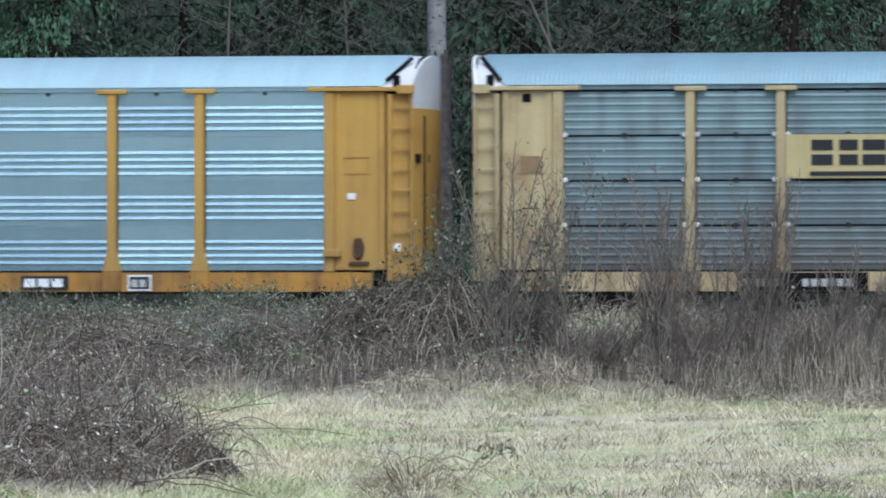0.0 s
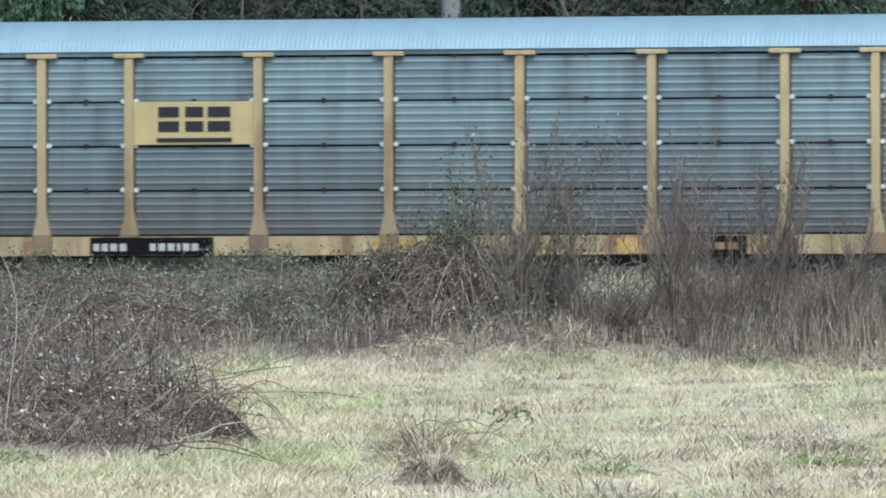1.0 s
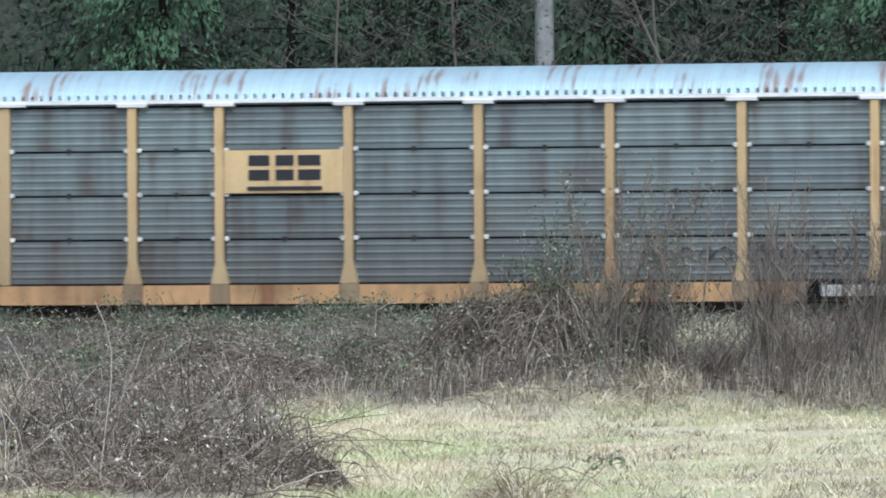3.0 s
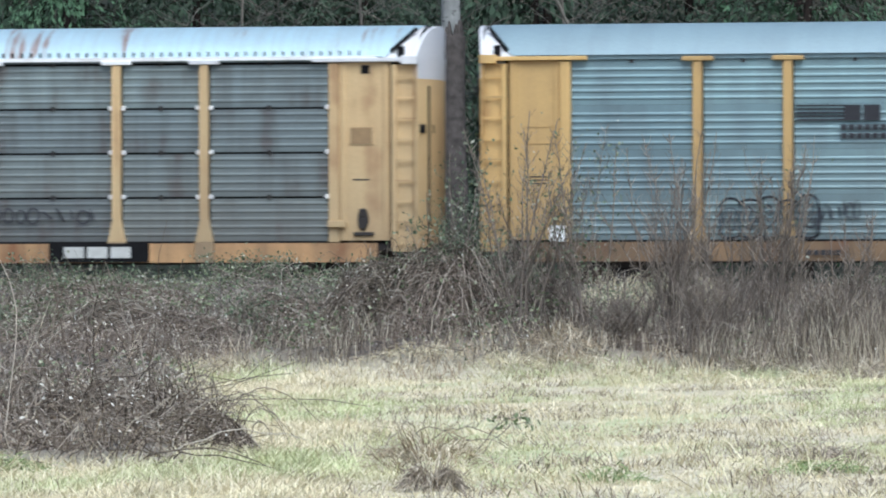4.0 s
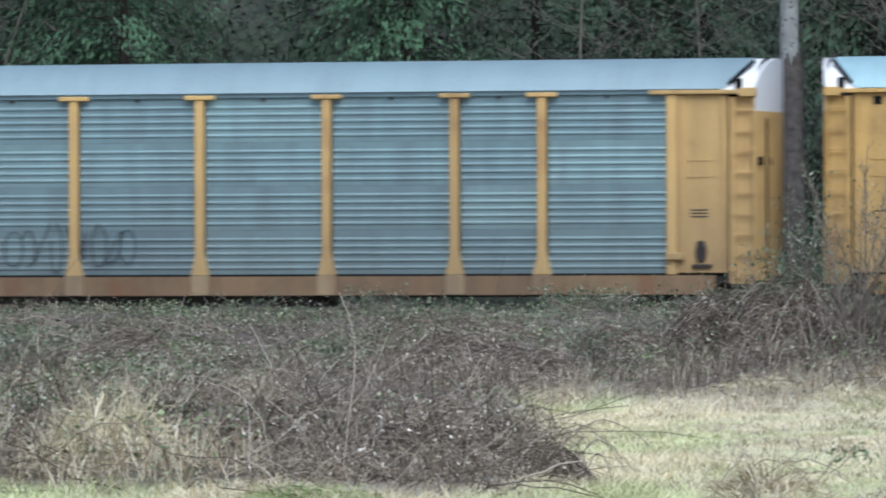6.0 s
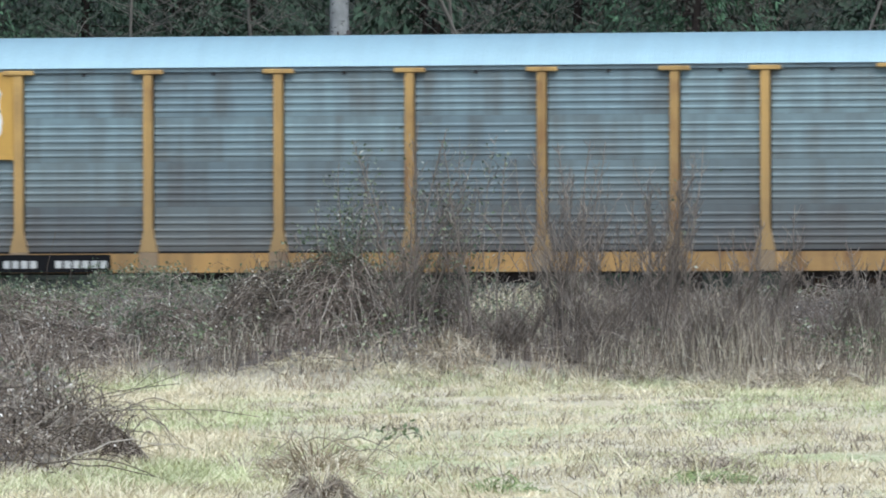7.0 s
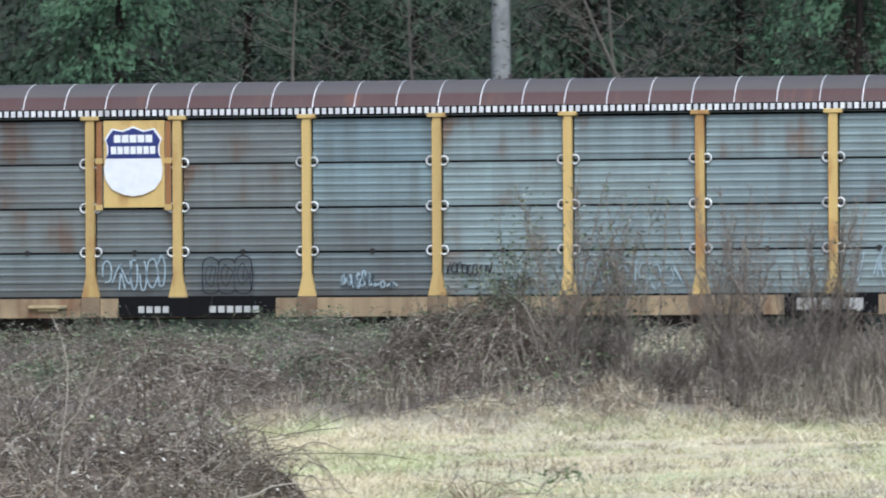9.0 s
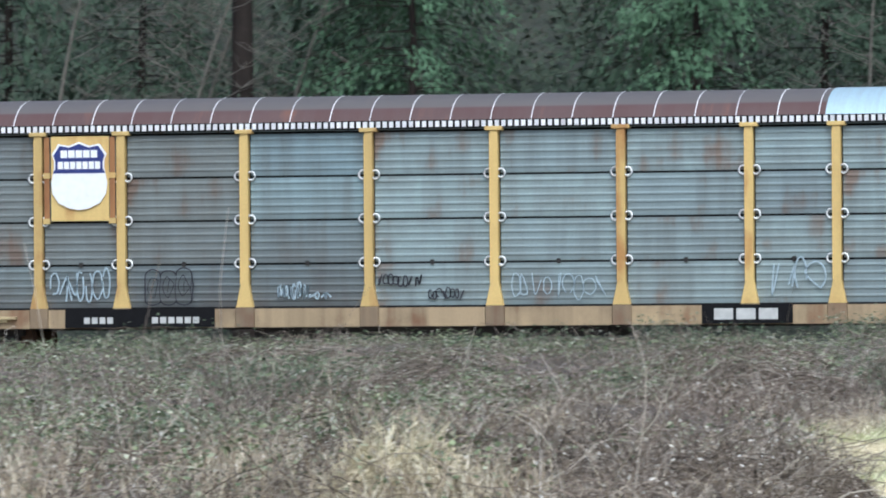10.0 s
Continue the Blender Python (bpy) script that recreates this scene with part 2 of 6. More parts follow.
def raw_mesh(name, sets, mat, smooth=False):
    """A mesh from (vertices, faces, faces...) sets, joined."""
    allv, loops, starts, totals, off, at = [], [], [], [], 0, 0
    for st in sets:
        v, fs = st[0], st[1:]
        allv.append(v)
        for f in fs:
            loops.append((f + off).ravel())
            starts.append(at + np.arange(len(f)) * f.shape[1])
            totals.append(np.full(len(f), f.shape[1]))
            at += f.size
        off += len(v)
    v = np.concatenate(allv)
    lo, ss, tt = np.concatenate(loops), np.concatenate(starts), np.concatenate(totals)
    me = bpy.data.meshes.new(name)
    me.vertices.add(len(v))
    me.vertices.foreach_set("co", v.astype(np.float32).ravel())
    me.loops.add(len(lo))
    me.loops.foreach_set("vertex_index", lo.astype(np.int32))
    me.polygons.add(len(ss))
    me.polygons.foreach_set("loop_start", ss.astype(np.int32))
    me.polygons.foreach_set("loop_total", tt.astype(np.int32))
    if smooth:
        me.polygons.foreach_set("use_smooth", np.ones(len(ss), dtype=bool))
    me.update(calc_edges=True)
    me.validate()
    me.materials.append(mat)
    return me


rng = np.random.default_rng(7)


def unit(n):
    a = rng.normal(size=(n, 3))
    return a / np.linalg.norm(a, axis=1, keepdims=True)


# ------------------------------------------------------------ ground
def smooth(a, b, x):
    t = np.clip((x - a) / (b - a), 0, 1)
    return t * t * (3 - 2 * t)


def wavy(x, y, s=1.0, k=0.0):
    return (np.sin(x * 0.9 * s + 1.3 + k) * np.cos(y * 0.7 * s + k * 2) + 0.6 * np.sin(x * 2.1 * s + y * 1.3 * s + k) + 0.4 * np.sin(x * 4.3 * s - y * 2.9 * s + 2 * k)) / 2


def thicket(x, y):
    """How far a place lies inside the bramble thicket, 0 to 1: west of the field, and all along the bank."""
    ratio = x / np.maximum(y, 1.0)
    w = wavy(x, y, 0.5)
    west = smooth(-0.228, -0.242, ratio + w * 0.004) * smooth(55.0, 58.5, y + 1.5 * w)
    bank = smooth(101.5, 106.0, y + 1.5 * w - 3.0 * smooth(-0.185, -0.13, ratio))
    return np.maximum(west, bank) * smooth(150.5, 146.0, y)


def height(x, y):
    m = thicket(x, y)
    near = smooth(95.0, 70.0, y)
    z = 0.05 * wavy(x, y, 0.35) + 0.02 * wavy(x, y, 1.7, 2)
    z = z + smooth(112.0, 144.0, y) * 0.80
    z = z + m * (0.42 - 0.22 * near + (0.27 - 0.10 * near) * wavy(x, y * 0.8, 0.55, 1) + 0.06 * wavy(x, y, 2.2, 4)) * smooth(149.5, 143.0, y)
    return z + smooth(165.0, 300.0, y) * 45.0


def ground_sheet():
    xs = np.concatenate([[-2500, -900, -350, -150, -90], np.arange(-70, 12, 0.5), [20, 40, 90, 200, 500, 2500]])
    ys = np.concatenate([[-2500, -600, -150, -40, 0, 20, 35, 42], np.arange(46, 170, 0.5), [175, 185, 200, 220, 250, 300, 420, 900, 2500]])
    X, Y = np.meshgrid(xs, ys)
    Z = height(X, Y)
    v = np.stack([X, Y, Z], -1).reshape(-1, 3)
    nx, ny = len(xs), len(ys)
    i = (np.arange(ny - 1)[:, None] * nx + np.arange(nx - 1)[None]).ravel()
    f = np.stack([i, i + 1, i + nx + 1, i + nx], -1)
    m, nt, b = material("meadow_soil_and_litter", 0.95)
    tc = nt.nodes.new("ShaderNodeTexCoord")
    co = tc.outputs["Object"]
    straw = ramp(nt, noise_at(nt, co, 7.0, 6), [(0.34, (0.48, 0.41, 0.27)), (0.62, (0.74, 0.67, 0.49))])
    green = ramp(nt, noise_at(nt, co, 7.0, 6), [(0.34, (0.37, 0.40, 0.19)), (0.62, (0.60, 0.62, 0.36))])
    f1 = ramp(nt, noise_at(nt, co, 0.5, 3, (1, 0.2, 1)), [(0.50, (0, 0, 0)), (0.62, (1, 1, 1))])
    field = mix(nt, f1, straw, green)
    litter = ramp(nt, noise_at(nt, co, 4.0, 8), [(0.3, (0.05, 0.04, 0.032)), (0.7, (0.17, 0.14, 0.11))])
    att = nt.nodes.new("ShaderNodeAttribute")
    att.attribute_name = "litter"
    # ground under the woods: darker and greener than the field
    wood_floor = ramp(nt, noise_at(nt, co, 1.2, 6), [(0.3, (0.030, 0.037, 0.026)), (0.7, (0.058, 0.063, 0.045))])
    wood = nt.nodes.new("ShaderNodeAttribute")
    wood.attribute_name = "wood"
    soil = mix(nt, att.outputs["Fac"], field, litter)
    nt.links.new(mix(nt, wood.outputs["Fac"], soil, wood_floor), b.inputs["Base Color"])
    bump(nt, b, noise_at(nt, co, 8.0, 6), 0.8, 0.1)
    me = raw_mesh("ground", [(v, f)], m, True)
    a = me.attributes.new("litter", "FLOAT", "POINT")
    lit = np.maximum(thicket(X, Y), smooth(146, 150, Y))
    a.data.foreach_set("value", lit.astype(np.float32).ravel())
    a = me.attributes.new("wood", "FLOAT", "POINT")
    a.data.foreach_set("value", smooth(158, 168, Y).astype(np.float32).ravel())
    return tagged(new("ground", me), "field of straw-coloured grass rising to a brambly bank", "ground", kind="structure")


ground_sheet()


# ------------------------------------------------------------ track
TRACK_Y, RAIL_Z = 151.5, 1.10


def track():
    m, nt, b = material("grey_brown_ballast", 0.95)
    co = own_coords(nt, False)
    nt.links.new(ramp(nt, noise_at(nt, co, 14, 6), [(0.3, (0.07, 0.06, 0.05)), (0.7, (0.24, 0.22, 0.20))]), b.inputs["Base Color"])
    bump(nt, b, noise_at(nt, co, 18, 4), 1.0, 0.05)
    prof = [(-3.6, 0.35), (-1.9, 0.90), (1.9, 0.90), (3.6, 0.35)]
    xs = (-220, 160)
    v = [(x, TRACK_Y + y, z) for x in xs for y, z in prof]
    tagged(new("ballast_bed", mesh_of("ballast_bed", v, [(i, i + 4, i + 5, i + 1) for i in range(3)], [m])), "grey-brown ballast bed under the railway track", "ballast", kind="structure")
    for s in (-1, 1):
        bm = bmesh.new()
        y = TRACK_Y + s * 0.75
        box(bm, -220, 160, y - 0.035, y + 0.035, RAIL_Z - 0.04, RAIL_Z)
        box(bm, -220, 160, y - 0.009, y + 0.009, RAIL_Z - 0.14, RAIL_Z - 0.04)
        box(bm, -220, 160, y - 0.07, y + 0.07, RAIL_Z - 0.16, RAIL_Z - 0.14)
        ob = new("rail", finish("rail", bm, RUSTY_STEEL))
        tagged(ob, "rusty steel rail on the ballast bed", "rail", "rails of the track", "structure")


track()

# ------------------------------------------------------------ railcars
LENGTH, HALF = 27.3, 1.5
BAYS = [2.83, 1.92, 2.83, 2.83, 2.83, 2.83, 2.83, 1.92, 2.82]
POSTS = [1.83]
for w in BAYS:
    POSTS.append(POSTS[-1] + w)
Z_SILL, Z_LOW, Z_TOP, Z_EAVE, Z_CREST = 0.66, 1.10, 4.90, 5.02, 5.72
STEP = (Z_TOP - Z_LOW) / 4
shared = {}


def ribbed_panel(width, style, mat):
    """One corrugated side sheet, its lower left corner at the origin, ribs towards -y."""
    key = (round(width, 3), style, mat.name)
    if key in shared:
        return shared[key]
    h = STEP - (0.045 if style == "even" else 0.004)
    n, pitch, first = (5, 0.165, 0.10) if style == "even" else (4, 0.148, 0.12) if "clean" in mat.name else (5, 0.152, 0.10)
    deep = 0.012 if style == "even" else 0.017 if "clean" not in mat.name else 0.031
    under, crest, upper = (0.020, 0.024, 0.082) if "clean" in mat.name else (0.022, 0.050, 0.082)
    prof = [(0.0, 0.0)]
    for i in range(n):
        z = first + i * pitch
        prof += [(z, 0.0), (z + under, deep), (z + crest, deep), (z + upper, 0.0)]
    prof.append((h, 0.0))
    v = [(x, -d, z) for x in (0.0, width) for z, d in prof]
    k = len(prof)
    f = [(i, k + i, k + i + 1, i + 1) for i in range(k - 1)]
    back = [(0, 0.03, 0), (width, 0.03, 0), (width, 0.03, h), (0, 0.03, h)]
    o = len(v)
    v += back
    f += [(o + 3, o + 2, o + 1, o), (0, o, o + 1, k), (k - 1, 2 * k - 1, o + 2, o + 3)]
    shared[key] = mesh_of("side_panel", v, f, [mat])
    return shared[key]


def post_mesh(mat, cap_mat, broad):
    """A side post with a broad cap and a flared foot, its foot at the origin, out towards -y."""
    key = ("post", mat.name, cap_mat.name, broad)
    if key in shared:
        return shared[key]
    h = Z_TOP - Z_LOW
    bm = bmesh.new()
    w = 0.088
    pts = [(-0.20, 0), (0.20, 0), (0.185, 0.05), (w, 0.50), (w, h - 0.02), (-w, h - 0.02), (-w, 0.50), (-0.185, 0.05)]
    lo = [bm.verts.new((x, -0.12, z)) for x, z in pts]
    hi = [bm.verts.new((x, 0.04, z)) for x, z in pts]
    bm.faces.new(lo)
    bm.faces.new(hi[::-1])
    for i in range(8):
        bm.faces.new((lo[i - 1], hi[i - 1], hi[i], lo[i]))
    for s in (-1, 1):
        box(bm, s * w - 0.010, s * w + 0.006, -0.132, -0.11, 0.5, h - 0.1)
    n = len(bm.faces)
    c = 0.33 if broad else 0.20
    box(bm, -c, c, -0.15, 0.03, h - 0.02, h + 0.075, bevel=0.012)
    me = finish("side_post", bm, mat)
    me.materials.append(cap_mat)
    for p in me.polygons:
        if p.index >= n:
            p.material_index = 1
    shared[key] = me
    return me


ROOF_PROFILE = [(1.50, Z_EAVE), (1.43, 5.13), (1.31, 5.29), (1.14, 5.45), (0.92, 5.57), (0.64, 5.66), (0.32, 5.71), (0.0, Z_CREST)]
ROOF_PROFILE = ROOF_PROFILE + [(-y, z) for y, z in ROOF_PROFILE[-2::-1]]


def roof_mesh(mat, style, x0, x1, cut=0.62):
    """The curved roof from end to end; style: smooth, fluted across, or in sheets with raised seams."""
    step = min({"fluted": 0.034, "smooth": 1.5}[style], (x1 - x0) / 2)
    xs = [x0]
    while xs[-1] < x1 - step * 0.5:
        xs.append(min(x1, xs[-1] + step))
    k = len(ROOF_PROFILE)
    v, f = [], []
    for i, x in enumerate(xs):
        for y, z in ROOF_PROFILE:
            low = max(0.0, (5.68 - z) / 0.66)
            xx = min(max(x, x0 + cut * low), x1 - cut * low)
            d = 0.010 * math.sin(x * 2 * math.pi / 0.102) if style == "fluted" else 0.0
            v.append((xx, -y * (1 + d / 1.5), z + d * 0.6))
    for i in range(len(xs) - 1):
        for j in range(k - 1):
            f.append((i * k + j, (i + 1) * k + j, (i + 1) * k + j + 1, i * k + j + 1))
    me = mesh_of("roof", v, f, [mat])
    me.polygons.foreach_set("use_smooth", [True] * len(me.polygons))
    return me


def end_wall(bm, side, z0, z1, crown=False, inset=0.0):
    """The bulging end door wall at one end (side -1: x = 0, +1: x = LENGTH), closed towards the inside."""
    ys = np.linspace(-HALF + 0.03, HALF - 0.03, 13)
    rows = []
    for t in (0.0, 0.07):
        row = []
        for y in ys:
            out = 0.22 * (1 - (abs(y) / HALF) ** 2.2) - t - inset
            x = LENGTH - 0.03 + out if side > 0 else 0.03 - out
            top = z1
            if crown:
                top = float(np.interp(abs(y), [p[0] for p in ROOF_PROFILE[7::-1]], [p[1] for p in ROOF_PROFILE[7::-1]])) - 0.015
            row.append((bm.verts.new((x, y, z0)), bm.verts.new((x, y, top))))
        rows.append(row)
    for a, b in zip(rows[0], rows[0][1:]):
        bm.faces.new((a[0], b[0], b[1], a[1]))
    for a, b in zip(rows[1], rows[1][1:]):
        bm.faces.new((a[1], b[1], b[0], a[0]))
    for i in range(12):
        bm.faces.new((rows[0][i][1], rows[0][i + 1][1], rows[1][i + 1][1], rows[1][i][1]))
        bm.faces.new((rows[1][i][0], rows[1][i + 1][0], rows[0][i + 1][0], rows[0][i][0]))
    bmesh.ops.recalc_face_normals(bm, faces=bm.faces)


def bogie(car, x):
    b = new("bogie")
    b.parent = car
    b.location = (x, 0, 0)
    for s in (-1, 1):
        bm = bmesh.new()
        y = s * 0.98
        box(bm, -1.15, 1.15, y - 0.07, y + 0.07, 0.50, 0.66, bevel=0.03)
        box(bm, -0.45, 0.45, y - 0.09, y + 0.09, 0.28, 0.52, bevel=0.03)
        for a in (-0.87, 0.87):
            box(bm, a - 0.17, a + 0.17, y - 0.11, y + 0.09, 0.30, 0.55, bevel=0.04)
        part("side_frame", bm, DARK_STEEL, b)
        for a in (-0.87, 0.87):
            if "wheel" not in shared:
                bw = bmesh.new()
                bmesh.ops.create_cone(bw, cap_ends=True, segments=28, radius1=0.46, radius2=0.46, depth=0.03, matrix=Matrix.Translation((0, 0.055, 0)) @ Matrix.Rotation(math.pi / 2, 4, "X"))
                bmesh.ops.create_cone(bw, cap_ends=True, segments=28, radius1=0.42, radius2=0.425, depth=0.12, matrix=Matrix.Rotation(math.pi / 2, 4, "X"))
                bmesh.ops.create_cone(bw, cap_ends=True, segments=16, radius1=0.12, radius2=0.10, depth=0.2, matrix=Matrix.Rotation(math.pi / 2, 4, "X"))
                shared["wheel"] = finish("wheel", bw, RUSTY_STEEL)
            w = part("wheel", shared["wheel"], RUSTY_STEEL, b)
            w.location = (a, s * 0.75, 0.42)
            w.rotation_euler = (0, 0, 0 if s < 0 else math.pi)
    return b


def end_bay(car, side, near, paint, header, style):
    """Door plate, corner ladder, header beam and corner details of one corner. side: -1 the x = 0 end, +1 the other; near: -1 or 1."""
    def X(a, b):
        return (a, b) if side < 0 else (LENGTH - b, LENGTH - a)

    def Y(a, b):  # outward distances from the side plane inwards
        return (-HALF + a, -HALF + b) if near < 0 else (HALF - b, HALF - a)
    bm = bmesh.new()
    box(bm, *X(0.62, 1.72), *Y(0.06, 0.12), Z_LOW + 0.02, Z_TOP)
    for a in (0.66, 1.58):
        box(bm, *X(a, a + 0.10), *Y(0.02, 0.07), Z_LOW + 0.02, Z_TOP - 0.02, bevel=0.01)
    door = part("side_door", bm, paint, car)
    boxes("placard_frame", paint, door, [(*X(0.98, 1.50), *Y(0.045, 0.062), z, z + 0.02) for z in (3.15, 3.50)] + [(*X(a, a + 0.02), *Y(0.045, 0.062), 3.15, 3.52) for a in (0.98, 1.48)])
    if style not in ("yellow", "amber"):
        boxes("stencil", DARK_STEEL if style in ("cream", "amber") else INK, door, [(*X(1.05, 1.42), *Y(0.052, 0.06), z, z + 0.025) for z in ((2.30, 2.37, 2.44) if style == "tan" else (2.40,))], "faded stencilled data")
    if style == "yellow":  # a door in two leaves, its edge rusted along the ladder
        boxes("door_seam", RUSTY_STEEL, door, [(*X(0.78, 1.56), *Y(0.050, 0.062), 2.32, 2.35)])
        boxes("rust_edge", RUST_PAINT, door, [(*X(0.62, 0.665), *Y(0.015, 0.062), Z_LOW + 0.05, Z_TOP - 0.05)])
        boxes("seam_bolt", RUSTY_STEEL, door, [(*X(1.14, 1.19), *Y(0.045, 0.062), z, z + 0.05) for z in (3.05, 4.15)])
    if (style, side) in (("orange", 1), ("cream", -1)):
        boxes("placard", BROWN_PLATE, door, [(*X(1.0, 1.46), *Y(0.035, 0.05), 3.17, 3.52)], "brown weathered placard")
    if style not in ("amber", "tan"):
        boxes("vent", BLACK, door, [(*X(1.06, 1.24), *Y(0.05, 0.062), Z_TOP - 0.24, Z_TOP - 0.06)], "small dark opening")
    bm = bmesh.new()
    box(bm, *X(1.72, 1.94), *Y(0.0, 0.14), Z_LOW - 0.02, Z_TOP, bevel=0.012)
    part("corner_post", bm, paint, car)
    bm = bmesh.new()
    box(bm, *X(0.03, 0.56), *Y(0.10, 0.14), Z_LOW - 0.22, Z_TOP - 0.05)
    for a in (0.02, 0.47):
        box(bm, *X(a, a + (0.05 if a < 0.1 else 0.10)), *Y(-0.01, 0.11), Z_LOW - 0.22, Z_TOP - 0.05, bevel=0.008)
    lad = part("ladder", bm, paint, car)
    for i in range(9):
        z = Z_LOW - 0.05 + i * 0.44
        boxes("rung", paint, lad, [(*X(0.06, 0.48), *Y(0.0, 0.03), z, z + 0.03)])
    if side > 0 and style in ("amber", "cream", "orange", "tan"):
        y = near * (HALF - 0.03)
        bm = bmesh.new()
        bmesh.ops.create_cone(bm, cap_ends=True, segments=18, radius1=0.15, radius2=0.12, depth=0.07, matrix=Matrix.Translation((LENGTH - 1.20, y, Z_LOW + 0.46)) @ Matrix.Diagonal((0.85, 1, 1.6, 1)) @ Matrix.Rotation(math.pi / 2, 4, "X"))
        box(bm, LENGTH - 1.28, LENGTH - 1.12, y - 0.05, y + 0.05, Z_LOW + 0.50, Z_LOW + 0.70, bevel=0.03)
        box(bm, LENGTH - 1.40, LENGTH - 0.96, y - 0.03, y + 0.03, Z_LOW + 0.12, Z_LOW + 0.20, bevel=0.01)
        part("brake_wheel", bm, RUSTY_STEEL if style == "amber" else DARK_STEEL, car, "dark hand-brake wheel with housing")
        boxes("step_bracket", paint, car, [(LENGTH - 1.95, LENGTH - 1.55, min(y, y + near * 0.12), max(y, y + near * 0.12), Z_LOW + 0.30, Z_LOW + 0.44)], bevel=0.01)
    boxes("dark_slot", BLACK, car, [(*X(0.55, 0.63), *Y(0.13, 0.18), Z_LOW, Z_TOP)], "dark gap beside the ladder")
    bm = bmesh.new()
    if style != "yellow":
        box(bm, *X(0.0, 2.30), *Y(-0.05, 0.12), Z_TOP + 0.01, Z_TOP + 0.10, bevel=0.012)
    box(bm, *X(0.0, 0.36), *Y(-0.06, 0.12), Z_TOP - 0.05, Z_TOP + 0.14, bevel=0.012)
    part("header_beam", bm, header, car)
    bm = bmesh.new()
    a, b = (0.12, 0.58)
    p = [((a if side < 0 else LENGTH - a), near * 1.02, 5.62), ((b if side < 0 else LENGTH - b), near * 1.46, 5.14)]
    d = Vector(p[1]) - Vector(p[0])
    bmesh.ops.create_cone(bm, cap_ends=True, segments=6, radius1=0.045, radius2=0.045, depth=d.length, matrix=Matrix.Translation((Vector(p[0]) + Vector(p[1])) / 2) @ d.to_track_quat("Z", "Y").to_matrix().to_4x4())
    box(bm, *X(0.30, 0.44), *Y(0.0, 0.08), Z_TOP + 0.1, Z_EAVE + 0.22)
    part("roof_strut", bm, BLACK, car, "black diagonal strut at the roof's end")


